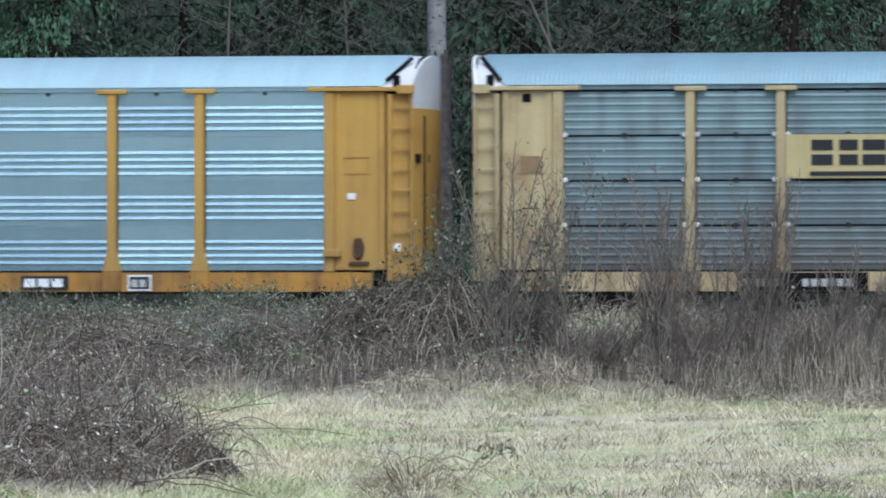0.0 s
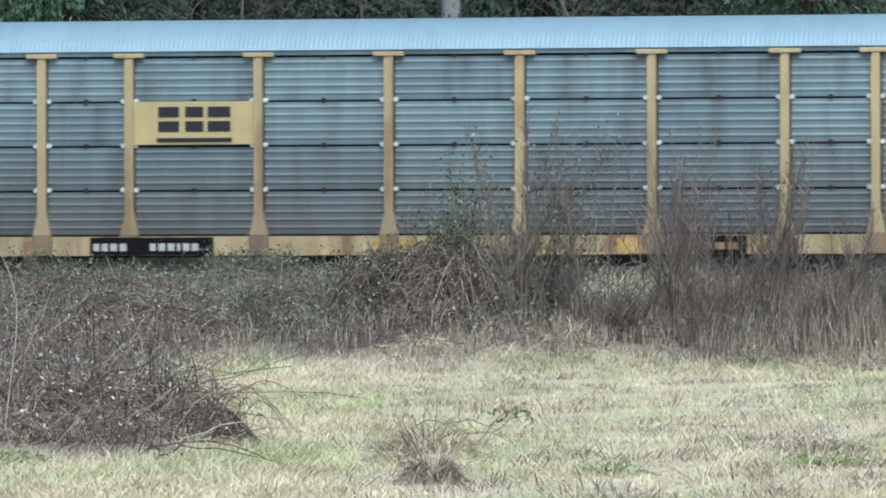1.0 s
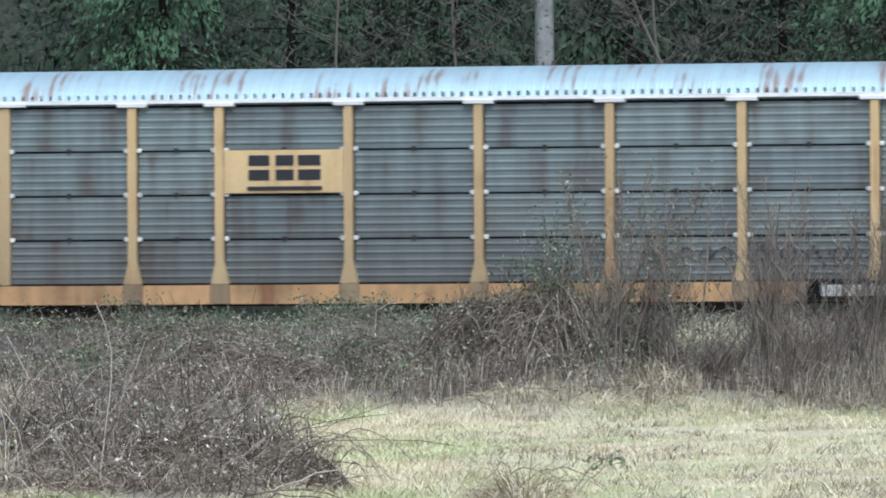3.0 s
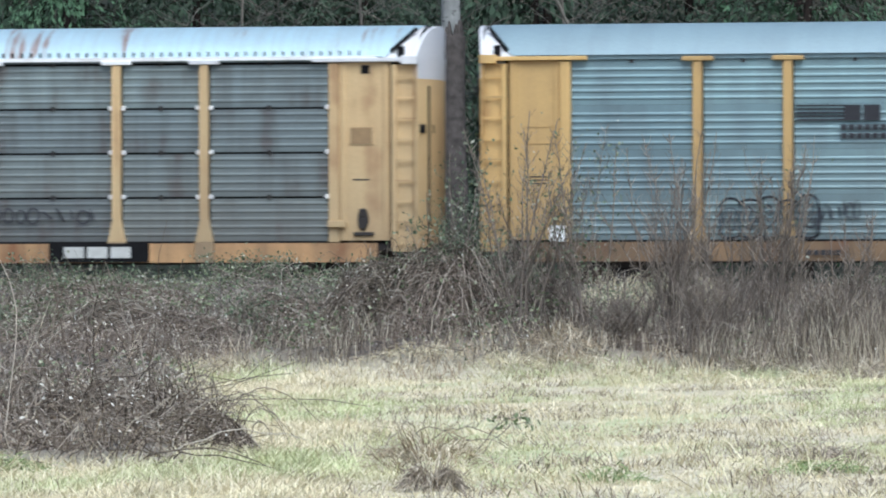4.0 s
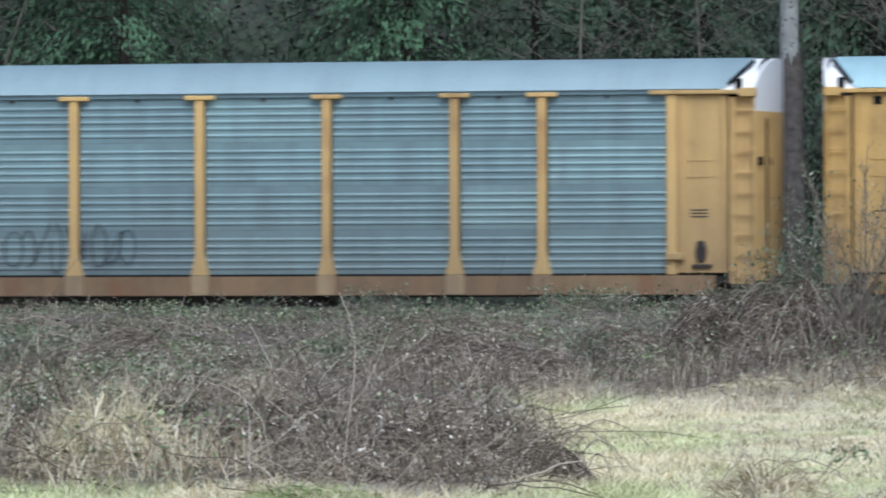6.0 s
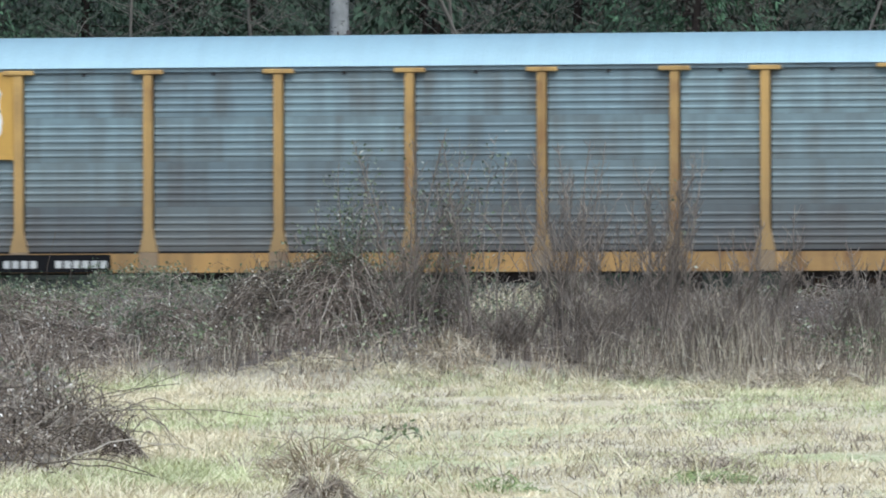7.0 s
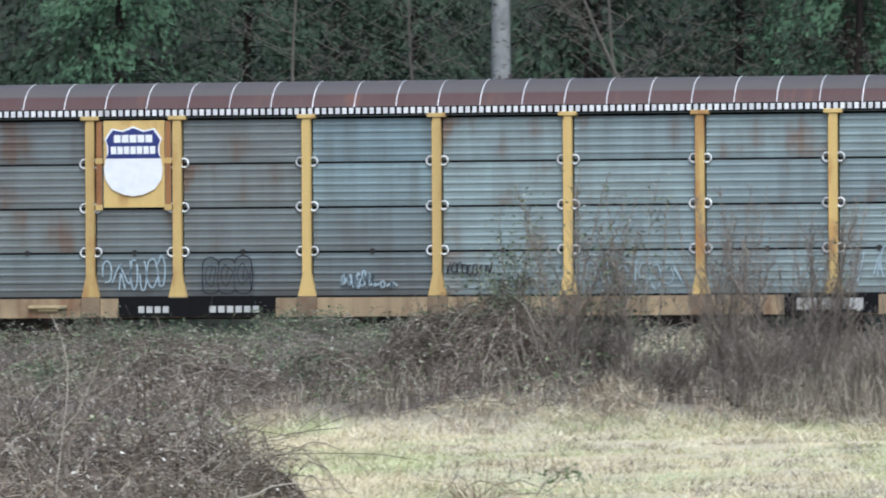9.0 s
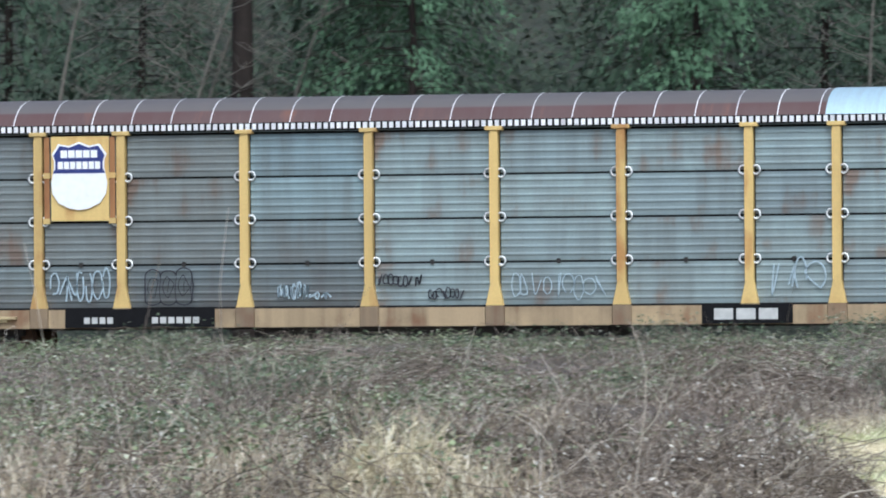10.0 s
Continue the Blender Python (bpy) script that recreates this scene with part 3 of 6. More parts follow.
def railcar(label, galv, style, paint, roof, roof_style, white_caps=False, broad=True, white_down=4.55):
    car = new("autorack_railcar")
    tagged(car, label, "railcar", "railcars of the train")
    P, S, G = PAINT[paint], SILL[paint], GALV[galv]
    H = WHITE if white_caps else P
    # underframe
    for s in (-1, 1):
        y = s * (HALF - 0.06)
        cuts = [0.9] + POSTS[1:-1] + [LENGTH - 0.9]
        sill = boxes("side_sill", S, car, [(0.9, LENGTH - 0.9, y - 0.03, y + 0.03, Z_SILL + 0.02, Z_LOW - 0.035)])
        for a, b in zip(cuts, cuts[1:]):
            boxes("sill_plate", S, sill, [(a + 0.225, b - 0.225, y - 0.05, y + 0.05, Z_SILL, Z_LOW - 0.03)])
        for x in POSTS[1:-1]:
            boxes("sill_bracket", S if paint == "amber" else CAKED, sill, [(x - 0.21, x + 0.21, y - 0.08, y + 0.08, Z_SILL, Z_LOW - 0.004)], bevel=0.01)
        boxes("running_gap", BLACK, car, [(1.9, LENGTH - 1.9, y - 0.02, y + 0.02, Z_LOW - 0.03, Z_LOW + 0.015)])
    boxes("floor_deck", DARK_STEEL, car, [(0.15, LENGTH - 0.15, -1.36, 1.36, 0.92, 1.06), (0.3, LENGTH - 0.3, -0.35, 0.35, 0.62, 0.92), (9.5, 17.5, -1.1, 1.1, 0.42, 0.92)])
    # added black sheets: their colour stands for the shaded interior behind the joints
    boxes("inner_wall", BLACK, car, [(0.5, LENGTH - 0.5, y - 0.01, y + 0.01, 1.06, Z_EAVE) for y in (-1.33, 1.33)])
    for x in (3.0, LENGTH - 3.0):
        bogie(car, x)
    for s in (-1, 1):
        e = 0 if s < 0 else LENGTH
        boxes("coupler", DARK_STEEL, car, [(min(e, e + s * 0.68), max(e, e + s * 0.68), -0.12, 0.12, 0.72, 0.95)], bevel=0.03)
    # sides
    for near in (-1, 1):
        for i, w in enumerate(BAYS):
            x = POSTS[i] + 0.125
            for r in range(4):
                sheet = G if galv != "teal" or i > 3 else GALV["mid"] if i == 3 and r else GALV["sooty"] if r else GALV["dull"]
                ob = part("side_panel", ribbed_panel(w - 0.25, style, sheet), sheet, car)
                z = Z_LOW + 0.015 + r * STEP
                if near < 0:
                    ob.location = (x, -HALF + 0.09, z)
                else:
                    ob.location, ob.rotation_euler = (x + w - 0.25, HALF - 0.09, z), (0, 0, math.pi)
        for x in POSTS[1:-1]:
            ob = part("side_post", post_mesh(P, H, broad), P, car)
            ob.location, ob.rotation_euler = (x, near * (HALF - 0.10), Z_LOW), (0, 0, 0 if near < 0 else math.pi)
        if style == "even":  # pale latches beside the posts at each joint
            key = "ring_latch" if paint == "yellow" else "latch"
            if key not in shared:
                bm = bmesh.new()
                if paint == "yellow":
                    a = np.linspace(0, 2 * np.pi, 15)
                    loop = np.stack([0.085 * np.cos(a), 0 * a, 0.095 * np.sin(a)], -1)
                    shared[key] = raw_mesh("latch", [tubes(loop[None], np.full((1, 15), 0.022), 5)], WHITE)
                else:
                    bmesh.ops.create_cone(bm, cap_ends=True, segments=10, radius1=0.055, radius2=0.045, depth=0.03, matrix=Matrix.Rotation(math.pi / 2, 4, "X"))
                    shared[key] = finish("latch", bm, WHITE)
            for x in POSTS:
                for d in (-0.145, 0.145):
                    for r in (1, 2, 3):
                        if (x == POSTS[0] and d < 0) or (x == POSTS[-1] and d > 0):
                            continue
                        part("latch", shared[key], WHITE, car).location = (x + d, near * (HALF - 0.045), Z_LOW + r * STEP + 0.01)
        if "clip" not in shared:  # dark hanging clips at the middle of each joint
            bm = bmesh.new()
            box(bm, -0.035, 0.035, -0.02, 0.02, -0.035, 0.075)
            box(bm, -0.05, 0.05, -0.012, 0.012, 0.04, 0.065)
            shared["clip"] = finish("clip", bm, DARK_STEEL)
        for i, w in enumerate(BAYS):
            for r in ((1,) if paint == "yellow" else (1, 2, 3, 4) if style == "even" else (4,)):
                part("clip", shared["clip"], DARK_STEEL, car).location = (POSTS[i] + w / 2, near * (HALF - 0.07), Z_LOW + r * STEP - 0.02)
        boxes("fascia", G, car, [(1.9, LENGTH - 1.9, near * (HALF - 0.06) - 0.02, near * (HALF - 0.06) + 0.02, Z_TOP + 0.02, Z_EAVE + 0.03)])
        for side in (-1, 1):
            end_bay(car, side, near, P, H, paint)
    for side in (-1, 1):
        bm = bmesh.new()
        end_wall(bm, side, 0.95, white_down)
        e = part("end_door", bm, P, car)
        boxes("end_slot", BLACK, e, [((LENGTH + 0.085, LENGTH + 0.14) if side > 0 else (-0.14, -0.085)) + (-0.95, -0.86, 1.3, 4.4),
                                     ((LENGTH + 0.0, LENGTH + 0.085) if side > 0 else (-0.085, 0.0)) + (-1.36, -0.98, 3.40, 3.58),
                                     ((LENGTH + 0.1, LENGTH + 0.165) if side > 0 else (-0.165, -0.1)) + (-0.66, -0.48, 3.40, 3.58)], "dark slots in the end door")
        bm = bmesh.new()
        end_wall(bm, side, white_down, 0, True)
        part("end_cap", bm, WHITE, car, "white upper end wall under the roof")
    for a, b in ((0.03, 0.75), (LENGTH - 0.75, LENGTH - 0.03)):
        hood = part("end_hood", roof_mesh(WHITE, "smooth", a, b, 0.0), WHITE, car, "white sheet under the roof's end")
        hood.scale = (1, 0.985, 0.996)
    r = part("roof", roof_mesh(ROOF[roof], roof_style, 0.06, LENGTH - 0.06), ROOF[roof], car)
    return car, r


def on_side(car, name, mat, x0, x1, z0, z1, out=0.03, label=""):
    """A flat sheet or bar on the near side, in front of the ribs by out."""
    y = -HALF + 0.035 - out
    return boxes(name, mat, car, [(x0, x1, y, y + 0.012, z0, z1)], label)


def bars(car, name, mat, x, z, widths, h, out=0.0, gap=0.3, label=""):
    """A row of plain bars in place of lettering."""
    at = x
    y = -HALF - 0.012 - out
    for w in widths:
        if w > 0:
            boxes(name, mat, car, [(at, at + w, y, y + 0.008, z, z + h)], label)
        at += abs(w) + gap * h


def strokes(car, name, mat, x, z, w, h, n, seed, label, thick=0.016, y=-HALF + 0.034):
    """Looping spray-paint lines on the panels: no writing, only strokes of its size."""
    r = random.Random(seed)
    bm = bmesh.new()
    for i in range(n):
        cx, step = x + w * (i + 0.5) / n, w / n
        if r.random() < 0.45:
            a0, turn, rx, rz = r.uniform(0, 6.3), r.uniform(4.0, 6.4), step * r.uniform(0.35, 0.7), h * r.uniform(0.3, 0.5)
            cz = z + h * r.uniform(0.4, 0.6)
            knots = [(cx + rx * math.cos(a0 + turn * k / 5), cz + rz * math.sin(a0 + turn * k / 5)) for k in range(6)]
        else:
            knots = [(cx + step * r.uniform(-0.6, 0.6), z + h * (r.uniform(0.0, 0.3) if (k + i) % 2 else r.uniform(0.65, 1.0))) for k in range(r.choice((2, 3, 3, 4)))]
        if r.random() < 0.2:
            knots.append(knots[0])
        pts = []
        for k in range(len(knots) - 1):
            p0, p1, p2, p3 = knots[max(k - 1, 0)], knots[k], knots[k + 1], knots[min(k + 2, len(knots) - 1)]
            for j in range(5):
                u = j / 5
                pts.append(tuple(0.5 * (2 * p1[c] + (p2[c] - p0[c]) * u + (2 * p0[c] - 5 * p1[c] + 4 * p2[c] - p3[c]) * u * u + (3 * p1[c] - p0[c] - 3 * p2[c] + p3[c]) * u ** 3) for c in (0, 1)))
        pts.append(knots[-1])
        for (ax, az), (bx, bz) in zip(pts, pts[1:]):
            d = Vector((bx - ax, 0, bz - az))
            nrm = Vector((-d.z, 0, d.x)).normalized() * thick
            q = [Vector((ax, y, az)) - nrm, Vector((bx, y, bz)) - nrm, Vector((bx, y, bz)) + nrm, Vector((ax, y, az)) + nrm]
            lo = [bm.verts.new(p) for p in q]
            hi = [bm.verts.new(p + Vector((0, 0.012, 0))) for p in q]
            bm.faces.new(lo)
            for k in range(4):
                bm.faces.new((lo[k - 1], hi[k - 1], hi[k], lo[k]))
    return tagged(part(name, bm, mat, car, label), kind="stuff")


def bubble_scrawl(car, mat, x0, x1, z0, z1, n, label, thick):
    """A scalloped outline round fat loops: no writing, only the shape of the scrawl."""
    y = -HALF - 0.03
    lines, step, mid = [], (x1 - x0) / n, (z0 + z1) / 2
    top, low = [], []
    for i in range(n):
        a = np.linspace(math.pi, 0, 9)
        cx, rx, rise = x0 + step * (i + 0.5), step * 0.5, (0.16, 0.10, 0.13, 0.12, 0.20)[i % 5]
        top += [(cx + rx * math.cos(v), z1 - 0.2 + rise * math.sin(v) + 0.03 * (i % 3)) for v in a]
        low += [(cx + rx * math.cos(v), z0 + 0.10 - 0.10 * math.sin(v)) for v in a]
        inner = np.linspace(0, 2 * math.pi, 15)
        lines.append([(cx + rx * (0.62 * math.cos(v) + 0.12 * math.sin(3 * v + i)), mid + (z1 - z0) * (0.27 * math.sin(v) + 0.05 * math.cos(2 * v + i))) for v in inner])
        lines.append([(cx - rx * 0.2 + 0.02 * i, mid - 0.12), (cx, mid + 0.02 * i), (cx + rx * 0.15, mid + 0.14)])
        lines.append([(cx + rx, z0 + 0.06), (cx + rx * 0.86, mid - 0.08), (cx + rx * 1.02, z1 - 0.22)])
    lines.append([(x0, mid)] + top + [(x1 + 0.04, mid)] + low[::-1] + [(x0, mid)])
    bm = bmesh.new()
    for k, pts in enumerate(lines):
        t = thick if k == len(lines) - 1 else thick * 0.6
        for (ax, az), (bx, bz) in zip(pts, pts[1:]):
            d = Vector((bx - ax, 0, bz - az))
            if d.length < 1e-5:
                continue
            d.normalize()
            nrm = Vector((-d.z, 0, d.x)) * t
            p, q = Vector((ax, y, az)) - d * t * 0.6, Vector((bx, y, bz)) + d * t * 0.6
            lo = [bm.verts.new(v) for v in (p - nrm, q - nrm, q + nrm, p + nrm)]
            hi = [bm.verts.new(v.co + Vector((0, 0.012, 0))) for v in lo]
            bm.faces.new(lo)
            for j in range(4):
                bm.faces.new((lo[j - 1], hi[j - 1], hi[j], lo[j]))
    return tagged(part("graffiti", bm, mat, car, label), kind="stuff")


def shield(car, x, z, w, h, striped):
    """A shield sign: blue top with pale bars, white below, with red stripes or without."""
    y = -HALF - 0.03
    half = [(0.0, 0.0), (0.16, 0.02), (0.36, 0.10), (0.47, 0.24), (0.49, 0.40), (0.44, 0.62), (0.44, 0.72), (0.48, 0.82), (0.36, 0.97), (0.18, 0.94), (0.0, 1.0)]
    outline = half + [(-a, b) for a, b in half[-2:0:-1]]

    def plate(k, lo, hi, y0, y1, name, mat, grow=1.0, clip=None, label=""):
        pts = []
        for a, b in outline:
            a, b = a * grow, 0.5 + (b - 0.5) * grow
            pts.append((a * w, min(max(b, lo), hi) * h))
        bm = bmesh.new()
        f = [bm.verts.new((x + a, y0, z + b)) for a, b in pts]
        g = [bm.verts.new((x + a, y1, z + b)) for a, b in pts]
        bm.faces.new(f)
        for i in range(len(f)):
            bm.faces.new((f[i - 1], g[i - 1], g[i], f[i]))
        bmesh.ops.remove_doubles(bm, verts=bm.verts, dist=1e-4)
        return part(name, bm, mat, car if k is None else k, label)
    base = plate(None, -1, 2, y, y + 0.02, "shield_sign", CHALK, 1.0, label="white shield-shaped sign with a navy top")
    plate(base, 0.54, 2, y - 0.006, y + 0.002, "shield_top", BLUE, 0.94)
    for zz, ww in ((0.765, 0.66), (0.60, 0.76)):
        n = 5 if zz > 0.7 else 7
        for k in range(n):
            boxes("sign_bar", CHALK, base, [(x + w * ww * (k / n - 0.5) + 0.012, x + w * ww * ((k + 1) / n - 0.5) - 0.012, y - 0.012, y - 0.004, z + h * zz, z + h * zz + 0.165)], "white bar in place of a name")
    if striped:
        for k in range(6):
            a = (k - 2.5) * 0.148 * w
            low = 0.05 + 0.10 * (abs(k - 2.5) / 2.5) ** 2
            boxes("red_stripe", RED, base, [(x + a - 0.045, x + a + 0.045, y - 0.008, y - 0.002, z + h * low, z + h * 0.51)])
    return base


def text_on(car, body, size, x, z, mat, label):
    cu = bpy.data.curves.new("lettering", "FONT")
    cu.body, cu.size, cu.extrude, cu.offset = body, size, 0.006, size * 0.024
    tmp = bpy.data.objects.new("lettering", cu)
    scene.collection.objects.link(tmp)
    me = bpy.data.meshes.new_from_object(tmp, depsgraph=bpy.context.evaluated_depsgraph_get())
    bpy.data.objects.remove(tmp)
    me.transform(Matrix.Diagonal((1.06, 1, 1, 1)))
    me.materials.append(mat)
    ob = part("lettering", me, mat, car, label)
    ob.location, ob.rotation_euler = (x, -HALF - 0.012, z), (math.pi / 2, 0, 0)
    return ob


cars = []
# amber car at the head
car_a, _ = railcar("autorack railcar in bright amber with clean ribbed galvanised panels", "bright", "grouped", "amber", "white", "smooth")
cars.append((car_a, -57.225))
on_side(car_a, "data_plate", INK, 18.74, 19.78, 0.70, 1.0, 0.05, "dark panel on the sill")
bars(car_a, "number_bar", CHALK, 18.80, 0.76, [0.25, 0.25, 0.25], 0.18, 0.012, 0.3, "white bar in place of a company mark")
on_side(car_a, "data_plate", CHALK, 21.08, 21.60, 0.68, 1.02, 0.05, "white-framed data plate on the sill")
on_side(car_a, "plate_panel", INK, 21.12, 21.56, 0.72, 0.98, 0.058)
bars(car_a, "plate_bar", PALE_INK, 21.16, 0.76, [0.14, 0.14], 0.16, 0.022, 0.3)
for x, z, w, h, m in ((25.86, 2.62, 0.18, 0.13, CHALK), (25.62, 2.20, 0.09, 0.07, CHALK)):
    boxes("sticker", m, car_a, [(x, x + w, -HALF + 0.040, -HALF + 0.052, z, z + h)])
boxes("sticker", CHALK, car_a, [(26.86, 27.0, -HALF + 0.085, -HALF + 0.097, 1.52, 1.68)])

# cream car with a dark emblem
car_c, _ = railcar("autorack railcar in faded cream yellow with dull grey ribbed panels", "dull", "even", "cream", "pale", "fluted")
cars.append((car_c, -28.645))


FRESH_YELLOW = painted("fresh_yellow_touch_up", (0.60, 0.41, 0.11), (0.34, 0.23, 0.09), 0.5, 0.1)
for x0, x1 in ((11.9, 12.9), (17.15, 17.65), (19.95, 20.45), (25.03, 25.75)):
    on_side(car_c, "touch_up", FRESH_YELLOW, x0, x1, Z_SILL + 0.03, Z_LOW - 0.10, 0.032, "fresh yellow paint patched over the sill")
on_side(car_c, "data_plate", BLACK, 18.83, 19.92, Z_SILL + 0.01, Z_LOW - 0.05, 0.05, "black panel on the sill")
bars(car_c, "number_bar", BROWN_PLATE, 18.95, 0.76, [0.22, 0.22, 0.22], 0.15, 0.012, 0.4, "dull bar in place of a company mark")
on_side(car_c, "data_plate", INK, 24.05, 24.48, Z_SILL + 0.03, Z_LOW - 0.10, 0.05, "black data plate on the sill")
boxes("sticker", CHALK, car_c, [(26.0, 26.10, -HALF + 0.040, -HALF + 0.052, 2.66, 2.84)])
boxes("data_plate", CAKED, car_c, [(25.78, 26.36, -HALF + 0.040, -HALF + 0.052, 2.36, 2.56)], "dull framed data plate")


def emblem_panel(car, x0, x1, z0, z1, base, ink):
    b = on_side(car, "emblem_panel", base, x0, x1, z0, z1, 0.03, "pale yellow panel with a dark emblem")
    y = -HALF - 0.012
    m = (x0 + x1) / 2 + 0.02
    h = z1 - z0
    for k, w in ((-0.56, 0.46), (0.0, 0.40), (0.54, 0.50)):
        a, zz = m + k, z0 + h * 0.30
        boxes("emblem_block", ink, b, [(a - w / 2, a + w / 2, y, y + 0.01, zz, zz + 0.22)], bevel=0.004)
        boxes("emblem_block", ink, b, [(a - w / 2, a + w / 2, y, y + 0.01, zz + 0.31, zz + 0.53)], bevel=0.004)
    boxes("emblem_underline", ink, b, [(m - 0.82, m + 0.82, y, y + 0.01, z0 + 0.05, z0 + 0.14)])
    return b


EMBLEM = painted("pale_yellow_panel", (0.72, 0.60, 0.28), (0.42, 0.32, 0.15), 0.35, 0.1)
emblem_panel(car_c, POSTS[2] + 0.10, POSTS[3] - 0.10, Z_LOW + 2 * STEP + 0.03, Z_LOW + 3 * STEP, EMBLEM, INK)
on_side(car_c, "number_plate_panel", BLACK, POSTS[2] - 0.85, POSTS[3] - 0.98, Z_SILL + 0.01, Z_LOW - 0.05, 0.07, "black panel on the sill")
bars(car_c, "number_bar", PALE_INK, POSTS[2] - 0.78, 0.76, [0.13, 0.13, 0.15, 0.15, -0.40, 0.13, 0.15, 0.15, 0.07, 0.14, 0.14], 0.16, 0.03, 0.35, "white bar in place of a number")

# orange car with a rust-stained white roof
car_d, _ = railcar("faded orange autorack railcar with grimy panels and rust-stained white roof", "dark", "even", "orange", "rusty", "fluted", True)
cars.append((car_d, -0.02))
emblem_panel(car_d, POSTS[2] + 0.10, POSTS[3] - 0.10, Z_LOW + 2 * STEP + 0.03, Z_LOW + 3 * STEP, PAINT["orange"], INK)
boxes("eave_strip", WHITE, car_d, [(0.9, LENGTH - 0.9, -HALF - 0.02, -HALF + 0.06, Z_TOP + 0.06, Z_EAVE + 0.02)])
bm = bmesh.new()
box(bm, 0, 0.035, 0, 0.07, 0, 0.10)
bolt = finish("eave_bolt", bm, DARK_STEEL)
for k in range(123):
    part("eave_bolt", bolt, DARK_STEEL, car_d).location = (1.0 + k * 0.205, -HALF - 0.016, Z_EAVE + 0.03)
on_side(car_d, "data_plate", BLACK, 19.25, 21.45, Z_SILL + 0.01, Z_LOW - 0.03, 0.07, "black panel on the sill")
bars(car_d, "number_bar", PALE_INK, 19.58, 0.76, [0.44, 0.44, 0.44], 0.24, 0.03, 0.3, "white bar in place of a company mark")
strokes(car_d, "graffiti", SPRAY_BLACK, 16.0, 1.5, 4.4, 0.35, 16, 3, "dark spray-paint scrawl")

# tan car with a striped dark emblem and graffiti
car_n, _ = railcar("autorack railcar in tan yellow with blue-grey ribbed panels and graffiti", "blue", "grouped", "tan", "grey", "smooth")
cars.append((car_n, 28.62))
e0 = POSTS[2] + 0.16
for k in range(5):
    bars(car_n, "emblem_stripe", INK, e0, 3.60 + k * 0.075, [1.05], 0.035, -0.055)
bars(car_n, "emblem_block", INK, e0 + 1.02, 3.60, [0.36, 0.36], 0.33, -0.050, 0.15, "dark blocks in place of a company mark")
bars(car_n, "emblem_bar", INK, e0 + 0.95, 3.40, [0.13] * 7, 0.12, -0.055, 0.3)
bars(car_n, "emblem_bar", INK, e0 + 0.95, 3.22, [0.13] * 8, 0.12, -0.055, 0.3)
bubble_scrawl(car_n, SPRAY_BLACK, 5.15, 7.22, 1.14, 2.02, 5, "black outlined bubble-shaped spray-paint scrawl", 0.026)
strokes(car_n, "graffiti", SPRAY_BLACK, 7.25, 1.5, 0.85, 0.42, 6, 12, "small black spray-paint scrawl", 0.012)
strokes(car_n, "graffiti", SPRAY_BLACK, 10.7, 1.16, 2.9, 1.15, 9, 13, "thin dark spray-paint scrawl", 0.012)
on_side(car_n, "data_plate", CHALK, 1.5, 1.85, Z_LOW - 0.02, Z_LOW + 0.32, 0.10, "white painted patch")
bars(car_n, "number_bar", INK, POSTS[2] + 0.38, 0.78, [0.12, 0.12, 0.12, 0.12, 0.12], 0.11, 0.04, 0.33, "dark bar in place of a number")

# ochre car with a slogan and a striped shield
car_e, _ = railcar("autorack railcar in sooty ochre with streaked panels, slogan and striped shield", "mid", "grouped", "ochre", "pale", "fluted")
cars.append((car_e, 57.385))
b = on_side(car_e, "slogan_panel", BOARD, POSTS[0] + 0.13, POSTS[1] - 0.12, Z_LOW + 2.08, Z_TOP - 0.01, 0.03, "whitewashed panel with black lettering")
for k in range(11):  # the corrugations show through the whitewash
    on_side(car_e, "board_rib", BOARD, POSTS[0] + 0.13, POSTS[1] - 0.14, Z_LOW + 2.10 + k * 0.152, Z_LOW + 2.135 + k * 0.152, 0.042)
text_on(car_e, "We will", 0.72, POSTS[0] + 0.16, Z_LOW + 3.12, INK, "black lettering of a slogan")
text_on(car_e, "deliver.", 0.72, POSTS[0] + 0.16, Z_LOW + 2.16, INK, "black lettering of a slogan")
on_side(car_e, "sign_board", PAINT["amber"], POSTS[1] + 0.08, POSTS[2] - 0.08, Z_LOW + 1.98, Z_TOP + 0.05, 0.03, "amber board behind the shield")
shield(car_e, (POSTS[1] + POSTS[2]) / 2, Z_LOW + 2.20, 1.24, 1.46, True)
on_side(car_e, "data_plate", BLACK, 6.02, 8.60, Z_SILL + 0.01, Z_LOW - 0.05, 0.07, "black panel on the sill")
bars(car_e, "number_bar", PALE_INK, 6.25, 0.76, [0.14, 0.14, 0.14, 0.14, -0.30, 0.14, 0.14, 0.14, 0.14, 0.14, 0.14], 0.16, 0.03, 0.35, "white bar in place of a number")

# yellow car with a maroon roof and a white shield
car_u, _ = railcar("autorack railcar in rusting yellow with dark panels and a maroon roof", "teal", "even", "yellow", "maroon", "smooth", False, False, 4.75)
cars.append((car_u, 85.90))


def seam_mesh():
    pts = [(-y * 1.004, z + 0.012) for y, z in ROOF_PROFILE]
    bm = bmesh.new()
    rows = [[bm.verts.new((x, y, z)) for y, z in pts] for x in (-0.010, 0.010)]
    for i in range(len(pts) - 1):
        bm.faces.new((rows[0][i], rows[1][i], rows[1][i + 1], rows[0][i + 1]))
    return finish("roof_seam", bm, WHITE)


